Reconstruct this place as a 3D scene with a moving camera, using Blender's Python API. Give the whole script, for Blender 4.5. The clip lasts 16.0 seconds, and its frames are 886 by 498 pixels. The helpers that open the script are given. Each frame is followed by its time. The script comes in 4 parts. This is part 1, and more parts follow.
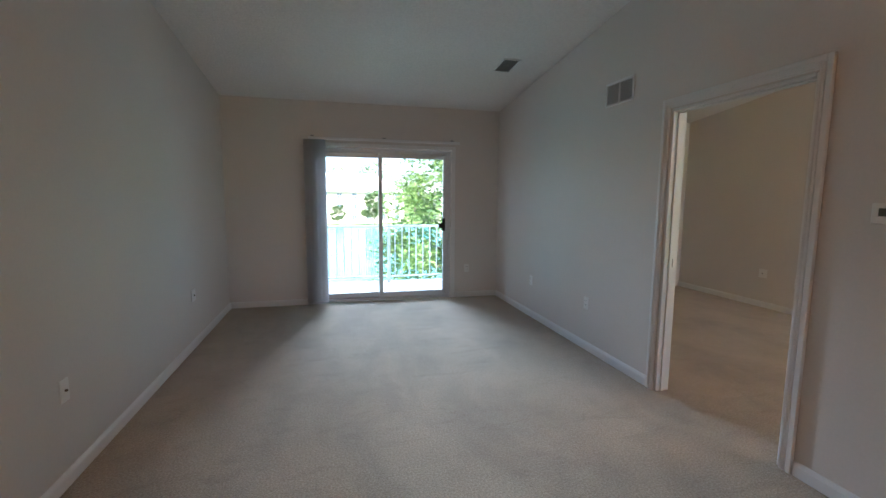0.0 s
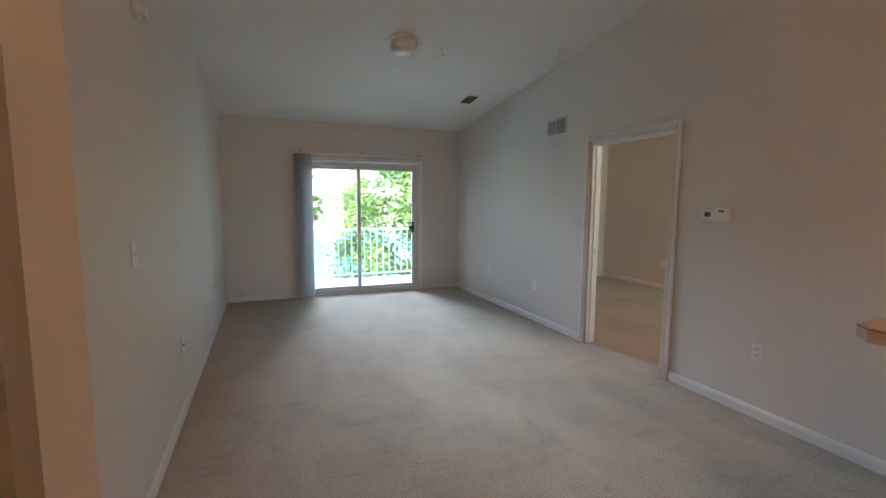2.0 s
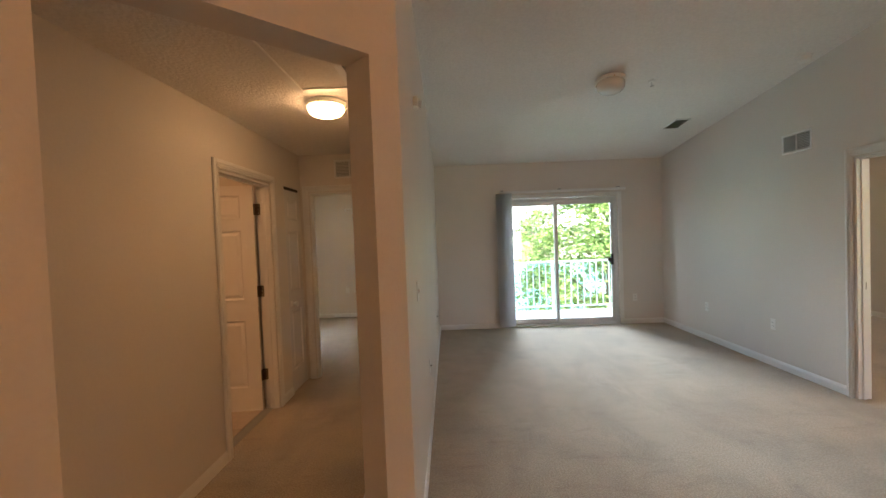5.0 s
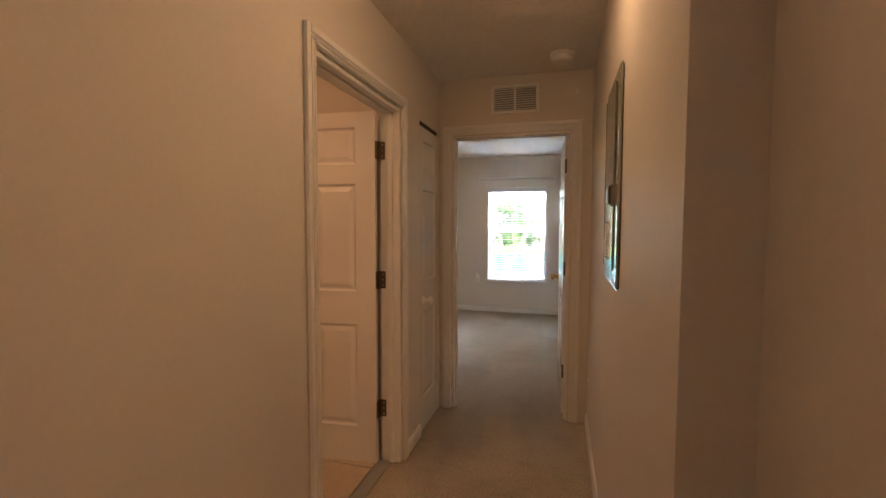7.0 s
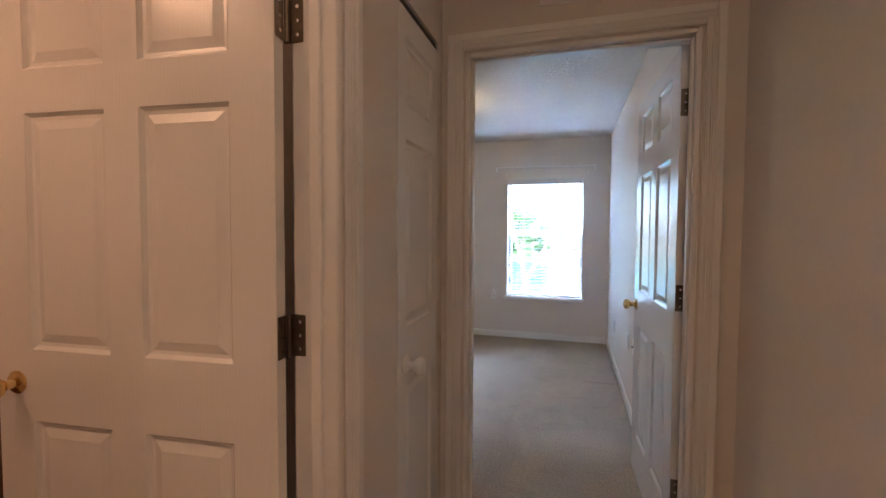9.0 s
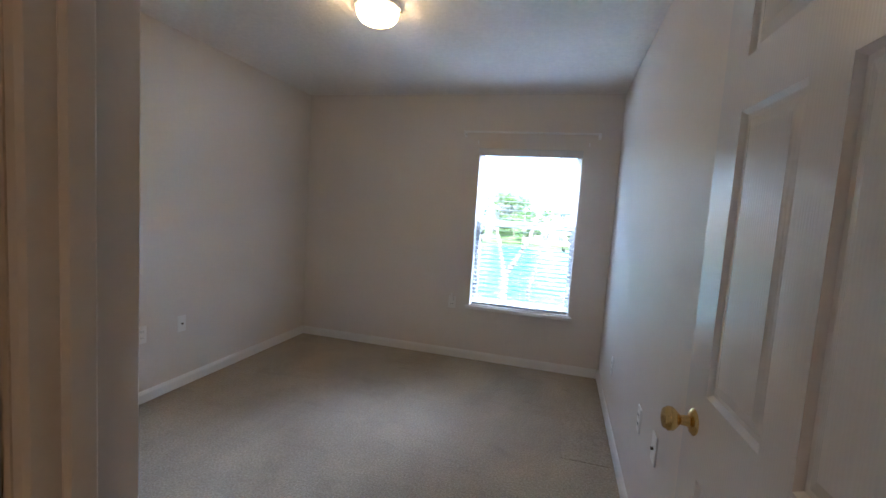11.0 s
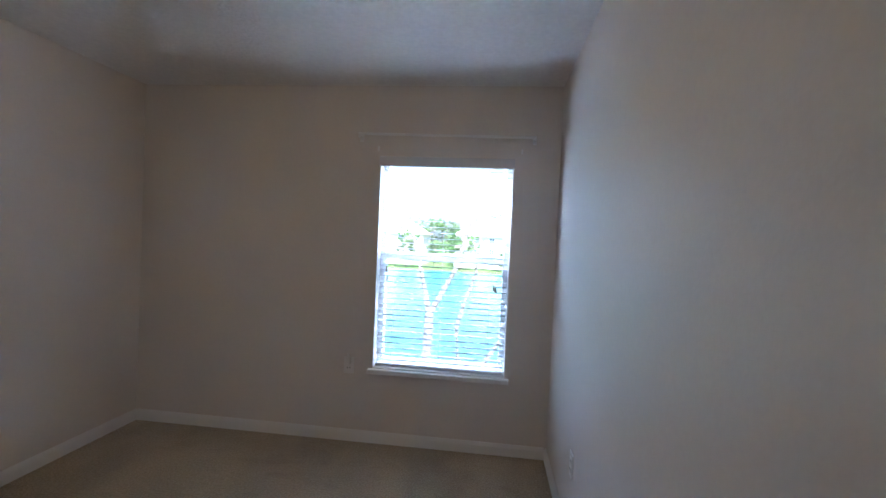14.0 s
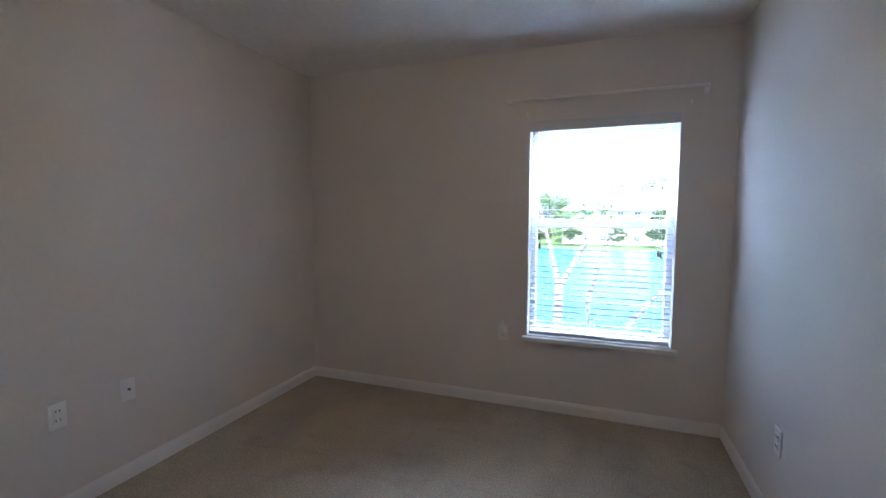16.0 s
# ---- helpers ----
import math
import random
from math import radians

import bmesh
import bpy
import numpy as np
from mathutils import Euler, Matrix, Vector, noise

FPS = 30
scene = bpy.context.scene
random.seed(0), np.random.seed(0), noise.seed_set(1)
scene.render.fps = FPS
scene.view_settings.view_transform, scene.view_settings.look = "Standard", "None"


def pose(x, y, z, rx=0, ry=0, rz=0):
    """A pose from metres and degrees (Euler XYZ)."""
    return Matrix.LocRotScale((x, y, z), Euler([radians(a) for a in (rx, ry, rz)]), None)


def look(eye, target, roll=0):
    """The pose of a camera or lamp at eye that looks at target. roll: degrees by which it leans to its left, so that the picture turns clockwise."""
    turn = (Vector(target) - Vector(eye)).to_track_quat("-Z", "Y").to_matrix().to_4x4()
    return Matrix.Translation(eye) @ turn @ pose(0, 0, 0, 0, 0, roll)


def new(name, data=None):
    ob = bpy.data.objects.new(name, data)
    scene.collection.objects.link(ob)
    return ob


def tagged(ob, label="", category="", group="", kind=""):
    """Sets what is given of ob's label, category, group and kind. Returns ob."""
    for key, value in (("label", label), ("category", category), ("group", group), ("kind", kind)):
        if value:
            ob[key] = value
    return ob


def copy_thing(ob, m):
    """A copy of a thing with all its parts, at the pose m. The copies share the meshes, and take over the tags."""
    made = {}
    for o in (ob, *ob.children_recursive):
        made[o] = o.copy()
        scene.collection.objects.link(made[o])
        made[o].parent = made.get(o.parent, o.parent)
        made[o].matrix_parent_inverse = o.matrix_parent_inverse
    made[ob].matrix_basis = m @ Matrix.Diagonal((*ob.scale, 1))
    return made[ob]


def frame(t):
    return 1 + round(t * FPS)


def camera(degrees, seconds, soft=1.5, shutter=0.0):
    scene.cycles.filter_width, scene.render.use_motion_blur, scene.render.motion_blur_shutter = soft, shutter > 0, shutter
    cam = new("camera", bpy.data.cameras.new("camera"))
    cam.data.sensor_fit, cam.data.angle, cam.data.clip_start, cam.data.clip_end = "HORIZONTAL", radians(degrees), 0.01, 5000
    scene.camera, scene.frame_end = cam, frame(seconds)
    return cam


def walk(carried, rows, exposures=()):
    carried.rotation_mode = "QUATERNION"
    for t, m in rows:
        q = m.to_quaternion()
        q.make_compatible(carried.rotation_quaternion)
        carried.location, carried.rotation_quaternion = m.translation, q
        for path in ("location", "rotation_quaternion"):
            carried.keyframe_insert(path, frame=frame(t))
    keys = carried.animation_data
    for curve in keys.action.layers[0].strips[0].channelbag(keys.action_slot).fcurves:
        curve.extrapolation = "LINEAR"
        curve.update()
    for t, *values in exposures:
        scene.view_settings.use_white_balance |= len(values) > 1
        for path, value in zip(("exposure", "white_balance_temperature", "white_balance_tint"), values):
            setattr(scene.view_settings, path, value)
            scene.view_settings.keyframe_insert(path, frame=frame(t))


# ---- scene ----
PATH = [
    (0, (0.696, 0.391, 1.417), (1.183, 2.317, 1.182), 0.4),
    (0.5, (0.536, 0.147, 1.442), (1.068, 2.062, 1.218), 0.4),
    (1, (0.266, -0.043, 1.425), (0.926, 1.833, 1.209), 0.5),
    (1.5, (0.099, -0.262, 1.453), (0.87, 1.572, 1.243), 0.7),
    (2, (-0.045, -0.505, 1.437), (0.708, 1.336, 1.226), 0.4),
    (2.5, (-0.142, -0.668, 1.496), (0.721, 1.132, 1.374), 0.2),
    (3, (-0.237, -0.814, 1.493), (0.912, 0.82, 1.394), -0.5),
    (3.5, (-0.17, -0.901, 1.463), (1.179, 0.57, 1.344), -0.4),
    (4, (-0.106, -0.946, 1.473), (1.208, 0.557, 1.354), -0.7),
    (4.5, (-0.17, -0.869, 1.477), (0.569, 0.988, 1.399), -1.6),
    (5, (-0.408, -0.665, 1.505), (-0.435, 1.334, 1.447), -2.2),
    (5.2, (-0.513, -0.567, 1.514), (-0.734, 1.42, 1.453), -1.9),
    (7.3, (-1.181, 1.122, 1.372), (-1.709, 3.047, 1.254), 0.1),
    (7.5, (-1.221, 1.241, 1.362), (-1.737, 3.17, 1.246), -0.2),
    (8, (-1.316, 1.587, 1.379), (-1.843, 3.513, 1.266), -0.3),
    (8.5, (-1.48, 1.957, 1.357), (-1.986, 3.889, 1.25), -0.2),
    (8.7, (-1.491, 2.103, 1.323), (-2.03, 4.027, 1.246), -0.4),
    (10.8, (-1.439, 3.673, 1.382), (-2.054, 5.568, 1.201), 3.6),
    (11, (-1.467, 3.8, 1.377), (-1.987, 5.723, 1.201), 3.8),
    (11.5, (-1.526, 4.129, 1.391), (-1.779, 6.107, 1.23), 4.0),
    (12, (-1.562, 4.41, 1.407), (-1.713, 6.4, 1.269), 3.6),
    (12.5, (-1.49, 4.7, 1.408), (-1.614, 6.694, 1.32), 3.6),
    (13, (-1.46, 4.818, 1.43), (-1.614, 6.811, 1.37), 3.1),
    (13.5, (-1.458, 4.84, 1.422), (-1.636, 6.832, 1.389), 3.0),
    (14, (-1.47, 4.854, 1.412), (-1.694, 6.841, 1.372), 2.6),
    (14.5, (-1.471, 4.862, 1.408), (-1.762, 6.84, 1.347), 2.0),
    (15, (-1.553, 4.862, 1.379), (-1.858, 6.837, 1.299), 1.5),
    (15.5, (-1.707, 4.84, 1.357), (-2.108, 6.797, 1.244), 0.9),
    (16, (-1.775, 4.773, 1.338), (-2.462, 6.645, 1.186), 0.2),
]
cam = camera(91.2, 16.0)
EXPOSURES = [(0, 2.35, 5600, 10), (1.5, 2.55, 5700, 10), (3, 2.85, 5900, 10), (4, 2.9, 6000, 10), (5, 2.9, 6500, 10), (7.3, 3.05, 5800, 12), (8.0, 3.15, 5200, 12), (8.7, 3.15, 4900, 12), (10.8, 2.65, 5100, 10), (12, 2.3, 5100, 11), (16, 2.2, 5000, 12)]
SKY, SUN = 0.13, 4.8
SKY_SLIDER, SKY_WINDOW = 380.0, 180.0
HALL_LAMP, WARM_LAMP, KITCHEN_LAMP, BED_LAMP, BATH_LAMP, SECOND_FILL = 3.8, 15.0, 7.0, 5.4, 5.5, 19.0
# the clip's camera opens and closes its iris on the way
walk(cam, [(t, look(eye, target, roll)) for t, eye, target, roll in PATH], EXPOSURES)

# ---- world and light ----
world = bpy.data.worlds.new("sky")
scene.world = world
world.use_nodes = True
wn = world.node_tree.nodes
sky = wn.new("ShaderNodeTexSky")
sky.sky_type, sky.sun_disc = "NISHITA", False
sky.sun_elevation, sky.sun_rotation = radians(52), radians(200)
sky.dust_density = 2.5
wn["Background"].inputs[1].default_value = SKY
world.node_tree.links.new(sky.outputs[0], wn["Background"].inputs[0])
sun_data = bpy.data.lights.new("sun", "SUN")
sun_data.energy, sun_data.angle, sun_data.color = SUN, radians(0.6), (1.0, 0.95, 0.86)
sun = new("sun", sun_data)
sun.matrix_world = look((10, -28, 40), (0, 0, 0))
# the sky's light at the two glazed openings
def sky_lamp(eye, target, w, h, watts):
    d = bpy.data.lights.new("sky_lamp", "AREA")
    d.shape, d.size, d.size_y, d.energy, d.color = "RECTANGLE", w, h, watts, (0.80, 0.90, 1.0)
    new("sky_lamp", d).matrix_world = look(eye, target)


sky_lamp((1.35, 14.0, 4.05), (1.25, 4.0, 0.9), 3.6, 2.2, SKY_SLIDER)
sky_lamp((-1.9, 8.42, 2.66), (-2.35, 6.5, 0.9), 0.8, 0.7, SKY_WINDOW)

# ---- materials ----
def material(name, color, rough=0.6, metal=0.0, fine=120.0, coarse=1.5, vary=0.06, blotch=0.06, bump=0.0, bump_scale=None,
             spec=0.5, per_object=0.0, bump_dist=0.002):
    m = bpy.data.materials.new(name)
    m.use_nodes = True
    nt = m.node_tree
    n, l = nt.nodes, nt.links
    b = n["Principled BSDF"]
    b.inputs["Roughness"].default_value, b.inputs["Metallic"].default_value = rough, metal
    b.inputs["Specular IOR Level"].default_value = spec
    geo = n.new("ShaderNodeNewGeometry")
    def grain(scale, detail):
        t = n.new("ShaderNodeTexNoise")
        t.inputs["Scale"].default_value, t.inputs["Detail"].default_value = scale, detail
        l.new(geo.outputs["Position"], t.inputs["Vector"])
        return t.outputs["Fac"]
    f, c = grain(fine, 3), grain(coarse, 4)
    def stretch(sock, amount):
        r = n.new("ShaderNodeMapRange")
        r.inputs["From Min"].default_value, r.inputs["From Max"].default_value = 0.3, 0.7
        r.inputs["To Min"].default_value, r.inputs["To Max"].default_value = 1 - amount, 1 + amount
        l.new(sock, r.inputs["Value"])
        return r.outputs[0]
    mul = n.new("ShaderNodeMath"); mul.operation = "MULTIPLY"
    l.new(stretch(f, vary), mul.inputs[0]); l.new(stretch(c, blotch), mul.inputs[1])
    fac = mul.outputs[0]
    if per_object:
        oi = n.new("ShaderNodeObjectInfo")
        r = n.new("ShaderNodeMapRange")
        r.inputs["To Min"].default_value, r.inputs["To Max"].default_value = 1 - per_object, 1 + per_object
        l.new(oi.outputs["Random"], r.inputs["Value"])
        m2 = n.new("ShaderNodeMath"); m2.operation = "MULTIPLY"
        l.new(fac, m2.inputs[0]); l.new(r.outputs[0], m2.inputs[1])
        fac = m2.outputs[0]
    tint = n.new("ShaderNodeVectorMath"); tint.operation = "SCALE"
    tint.inputs[0].default_value = color
    l.new(fac, tint.inputs["Scale"])
    l.new(tint.outputs[0], b.inputs["Base Color"])
    if bump:
        bp = n.new("ShaderNodeBump")
        bp.inputs["Strength"].default_value, bp.inputs["Distance"].default_value = bump, bump_dist
        l.new(grain(bump_scale or fine, 3), bp.inputs["Height"])
        l.new(bp.outputs[0], b.inputs["Normal"])
    return m


def wood(name, color, dark, axis="Z", rough=0.4, scale=6.0, bump=0.15):
    m = material(name, color, rough, vary=0.08, blotch=0.1)
    nt = m.node_tree
    n, l = nt.nodes, nt.links
    b = n["Principled BSDF"]
    co = n.new("ShaderNodeTexCoord")
    mp = n.new("ShaderNodeMapping")
    s = {"X": (0.12, 1, 1), "Y": (1, 0.12, 1), "Z": (1, 1, 0.12)}[axis]
    mp.inputs["Scale"].default_value = s
    w = n.new("ShaderNodeTexWave")
    w.wave_type, w.rings_direction = "RINGS", axis
    w.inputs["Scale"].default_value, w.inputs["Distortion"].default_value = scale, 9.0
    w.inputs["Detail"].default_value = 3.0
    l.new(co.outputs["Object"], mp.inputs[0]); l.new(mp.outputs[0], w.inputs["Vector"])
    r = n.new("ShaderNodeValToRGB")
    r.color_ramp.elements[0].color, r.color_ramp.elements[1].color = (*dark, 1), (*color, 1)
    l.new(w.outputs["Fac"], r.inputs[0]); l.new(r.outputs[0], b.inputs["Base Color"])
    bp = n.new("ShaderNodeBump")
    bp.inputs["Strength"].default_value, bp.inputs["Distance"].default_value = bump, 0.001
    l.new(w.outputs["Fac"], bp.inputs["Height"]); l.new(bp.outputs[0], b.inputs["Normal"])
    return m


def glowing(name, color, strength):
    m = bpy.data.materials.new(name)
    m.use_nodes = True
    b = m.node_tree.nodes["Principled BSDF"]
    b.inputs["Base Color"].default_value = (*color, 1)
    b.inputs["Emission Color"].default_value = (*color, 1)
    b.inputs["Emission Strength"].default_value = strength
    b.inputs["Roughness"].default_value = 0.25
    return m


def glassy(name, color=(1, 1, 1), rough=0.0):
    m = bpy.data.materials.new(name)
    m.use_nodes = True
    n, l = m.node_tree.nodes, m.node_tree.links
    out = n["Material Output"]
    tr, gl, mix, fr = (n.new(k) for k in ("ShaderNodeBsdfTransparent", "ShaderNodeBsdfGlossy", "ShaderNodeMixShader", "ShaderNodeFresnel"))
    tr.inputs[0].default_value = (*color, 1)
    gl.inputs["Roughness"].default_value = rough
    fr.inputs[0].default_value = 1.3
    l.new(fr.outputs[0], mix.inputs[0]); l.new(tr.outputs[0], mix.inputs[1]); l.new(gl.outputs[0], mix.inputs[2])
    l.new(mix.outputs[0], out.inputs[0])
    return m


def carpet_material():
    m = material("carpet", (0.43, 0.37, 0.28), 1.0, fine=95, coarse=2.2, vary=0.24, blotch=0.07, bump=0.5, bump_scale=140, spec=0.1, bump_dist=0.012)
    nt = m.node_tree
    n, l = nt.nodes, nt.links
    b = n["Principled BSDF"]
    b.inputs["Sheen Weight"].default_value = 0.25
    src = b.inputs["Base Color"].links[0].from_socket
    geo = n.new("ShaderNodeNewGeometry")
    mp = n.new("ShaderNodeMapping")
    mp.inputs["Scale"].default_value = (1.6, 0.75, 1)
    mp.inputs["Rotation"].default_value = (0, 0, 0.35)
    t = n.new("ShaderNodeTexNoise")
    t.inputs["Scale"].default_value, t.inputs["Detail"].default_value, t.inputs["Distortion"].default_value = 1.3, 9, 0.5
    t.inputs["Roughness"].default_value = 0.62
    l.new(geo.outputs["Position"], mp.inputs[0]); l.new(mp.outputs[0], t.inputs["Vector"])
    r = n.new("ShaderNodeValToRGB")
    e = r.color_ramp.elements
    e[0].position, e[0].color = 0.36, (0.86, 0.86, 0.87, 1)
    e[1].position, e[1].color = 0.56, (1.03, 1.03, 1.02, 1)
    def times(a, b_):
        mx = n.new("ShaderNodeMix"); mx.data_type, mx.blend_type = "RGBA", "MULTIPLY"
        mx.inputs[0].default_value = 1.0
        l.new(a, mx.inputs[6]); l.new(b_, mx.inputs[7])
        return mx.outputs[2]
    l.new(t.outputs["Fac"], r.inputs[0])
    # short scuffs and crushed pile
    mp2 = n.new("ShaderNodeMapping")
    mp2.inputs["Scale"].default_value, mp2.inputs["Rotation"].default_value = (3.2, 9.0, 1), (0, 0, 0.5)
    t2 = n.new("ShaderNodeTexNoise")
    t2.inputs["Scale"].default_value, t2.inputs["Detail"].default_value, t2.inputs["Distortion"].default_value = 1.0, 5, 1.2
    l.new(geo.outputs["Position"], mp2.inputs[0]); l.new(mp2.outputs[0], t2.inputs["Vector"])
    r2 = n.new("ShaderNodeValToRGB")
    q = r2.color_ramp.elements
    q[0].position, q[0].color = 0.30, (0.90, 0.89, 0.89, 1)
    q[1].position, q[1].color = 0.45, (1, 1, 1, 1)
    g = q.new(0.68); g.color = (1.0, 1.0, 1.0, 1)
    g = q.new(0.76); g.color = (1.10, 1.09, 1.08, 1)
    l.new(t2.outputs["Fac"], r2.inputs[0])
    l.new(times(times(src, r.outputs[0]), r2.outputs[0]), b.inputs["Base Color"])
    # the pile leans over in broad swathes
    bp = b.inputs["Normal"].links[0].from_node
    b2 = n.new("ShaderNodeBump")
    b2.inputs["Strength"].default_value, b2.inputs["Distance"].default_value = 0.35, 0.05
    l.new(t.outputs["Fac"], b2.inputs["Height"]); l.new(b2.outputs[0], bp.inputs["Normal"])
    return m


M_WALL = material("wall_paint", (0.72, 0.68, 0.635), 0.55, fine=60, coarse=0.8, vary=0.015, blotch=0.03, bump=0.25, bump_scale=90, spec=0.35)
M_CEIL = material("ceiling_texture", (0.82, 0.80, 0.77), 0.9, fine=40, coarse=1.0, vary=0.04, blotch=0.03, bump=0.9, bump_scale=55, bump_dist=0.006)
M_TRIM = material("white_trim", (0.81, 0.805, 0.79), 0.32, vary=0.01, blotch=0.03, bump=0.05)
M_DOOR = wood("door_skin", (0.84, 0.83, 0.82), (0.825, 0.815, 0.805), "Z", 0.26, 38.0, 0.14)
M_CARPET = carpet_material()
M_OAK = wood("oak", (0.40, 0.205, 0.075), (0.37, 0.185, 0.065), "Z", 0.38, 7.0, 0.05)
M_OAK_DARK = wood("vanity_oak", (0.24, 0.11, 0.045), (0.14, 0.06, 0.025), "Z", 0.4, 9.0, 0.1)
M_LAM = material("laminate_top", (0.62, 0.52, 0.42), 0.35, fine=300, coarse=3, vary=0.07, blotch=0.03)
M_LAM_EDGE = material("laminate_seam", (0.16, 0.10, 0.06), 0.5)
M_CHROME = material("chrome", (0.8, 0.8, 0.82), 0.08, 1.0, vary=0.02, blotch=0.02)
M_BRASS = material("brass", (0.78, 0.56, 0.22), 0.16, 1.0, vary=0.05, blotch=0.08)
M_BRONZE = material("dark_hinge_metal", (0.16, 0.13, 0.10), 0.35, 0.9, vary=0.1, blotch=0.1)
M_PLASTIC = material("white_plastic", (0.83, 0.82, 0.79), 0.35, vary=0.01, blotch=0.02)
M_DARK = material("dark_slot", (0.03, 0.03, 0.03), 0.6)
M_BLACK = material("black_enamel", (0.012, 0.012, 0.014), 0.3, fine=400, vary=0.2, bump=0.15, bump_scale=300)
M_VINYL = material("white_vinyl", (0.80, 0.80, 0.80), 0.35, vary=0.01, blotch=0.02)
M_SLAT = material("blind_slat", (0.62, 0.62, 0.64), 0.4, vary=0.01, blotch=0.02)
def let_through(m, amount):
    """Thin plastic that lets some light through."""
    n, l = m.node_tree.nodes, m.node_tree.links
    tl, mx = n.new("ShaderNodeBsdfTranslucent"), n.new("ShaderNodeMixShader")
    tl.inputs[0].default_value = (0.85, 0.85, 0.87, 1)
    mx.inputs[0].default_value = amount
    l.new(n["Principled BSDF"].outputs[0], mx.inputs[1]); l.new(tl.outputs[0], mx.inputs[2]); l.new(mx.outputs[0], n["Material Output"].inputs[0])
    return m


M_VANE = let_through(material("blind_vane", (0.82, 0.82, 0.83), 0.4, vary=0.01, blotch=0.02), 0.3)
M_ALU = material("white_aluminium", (0.72, 0.73, 0.74), 0.35, 0.2, vary=0.02, blotch=0.03)
M_PANEL = material("grey_painted_steel", (0.25, 0.25, 0.205), 0.10, 0.35, vary=0.03, blotch=0.06, bump=0.03, bump_scale=60)
M_PAPER = material("paper", (0.72, 0.69, 0.64), 0.7)
M_INK = material("printed_ink", (0.2, 0.18, 0.16), 0.7)
M_SCREEN = material("lcd", (0.12, 0.14, 0.12), 0.2)
M_VENT = material("vent_grey", (0.3, 0.31, 0.3), 0.5)
M_GLASS = glassy("window_glass", (0.97, 0.985, 0.985))
M_LAMP_ON = glowing("lit_glass", (1.0, 0.62, 0.24), BED_LAMP)
M_LAMP_HALL = glowing("lit_hall_glass", (1.0, 0.57, 0.26), HALL_LAMP)
M_LAMP_BATH = glowing("lit_bath_glass", (1.0, 0.47, 0.19), BATH_LAMP)
M_LAMP_WARM = glowing("lit_warm_glass", (1.0, 0.48, 0.20), WARM_LAMP)
M_LAMP_KITCHEN = glowing("lit_kitchen_glass", (1.0, 0.48, 0.18), KITCHEN_LAMP)
# glow of the fill lamp added to the second room
M_FILL_SECOND = glowing("second_room_fill_glow", (1.0, 0.48, 0.20), SECOND_FILL)
M_LAMP_OFF = material("frosted_glass", (0.75, 0.72, 0.68), 0.12, vary=0.01, blotch=0.02)
M_TILE = material("floor_tile", (0.55, 0.45, 0.36), 0.3, fine=30, vary=0.06, per_object=0.06)
M_BLUE = material("blue_plastic", (0.01, 0.10, 0.20), 0.4)
M_GRASS = material("grass", (0.12, 0.19, 0.04), 1.0, fine=3, coarse=0.15, vary=0.25, blotch=0.2)
M_CONC = material("concrete", (0.5, 0.49, 0.46), 0.85, fine=60, coarse=2, vary=0.1, blotch=0.1)
M_STUCCO = material("stucco", (0.62, 0.55, 0.46), 0.85, fine=20, coarse=0.6, vary=0.05, blotch=0.08)
M_ROOF = material("shingle", (0.56, 0.54, 0.51), 0.9, fine=6, coarse=0.5, vary=0.15, blotch=0.1)
M_PANE = material("far_pane", (0.12, 0.15, 0.18), 0.15)
M_BARK = material("pale_bark", (0.24, 0.19, 0.16), 0.9, fine=30, coarse=4, vary=0.25, blotch=0.2, bump=0.6, bump_scale=25, bump_dist=0.02)
M_BARK2 = material("brown_bark", (0.16, 0.12, 0.09), 0.9, fine=30, coarse=4, vary=0.25, blotch=0.2)


def leaf_material(name, color):
    m = bpy.data.materials.new(name)
    m.use_nodes = True
    n, l = m.node_tree.nodes, m.node_tree.links
    b = n["Principled BSDF"]
    g = n.new("ShaderNodeNewGeometry")
    r = n.new("ShaderNodeValToRGB")
    e = r.color_ramp.elements
    e[0].color = (color[0] * 0.55, color[1] * 0.6, color[2] * 0.5, 1)
    e[1].color = (color[0] * 1.5, color[1] * 1.3, color[2] * 1.2, 1)
    l.new(g.outputs["Random Per Island"], r.inputs[0]); l.new(r.outputs[0], b.inputs["Base Color"])
    b.inputs["Roughness"].default_value = 0.5
    tl, mx = n.new("ShaderNodeBsdfTranslucent"), n.new("ShaderNodeMixShader")
    l.new(r.outputs[0], tl.inputs[0])
    mx.inputs[0].default_value = 0.5
    l.new(b.outputs[0], mx.inputs[1]); l.new(tl.outputs[0], mx.inputs[2]); l.new(mx.outputs[0], n["Material Output"].inputs[0])
    return m


M_LEAF = leaf_material("leaf", (0.18, 0.28, 0.09))
M_LEAF_FAR = leaf_material("far_leaf", (0.15, 0.22, 0.10))

water_m = material("lake_water", (0.07, 0.26, 0.26), 0.25, fine=1.2, coarse=0.08, vary=0.1, blotch=0.15, bump=0.35, bump_scale=1.5, bump_dist=0.05)


# ---- building blocks ----
def empty(name, x=0, y=0, z=0, rz=0, **tags):
    ob = new(name)
    ob.matrix_basis = pose(x, y, z, 0, 0, rz)
    return tagged(ob, **tags)


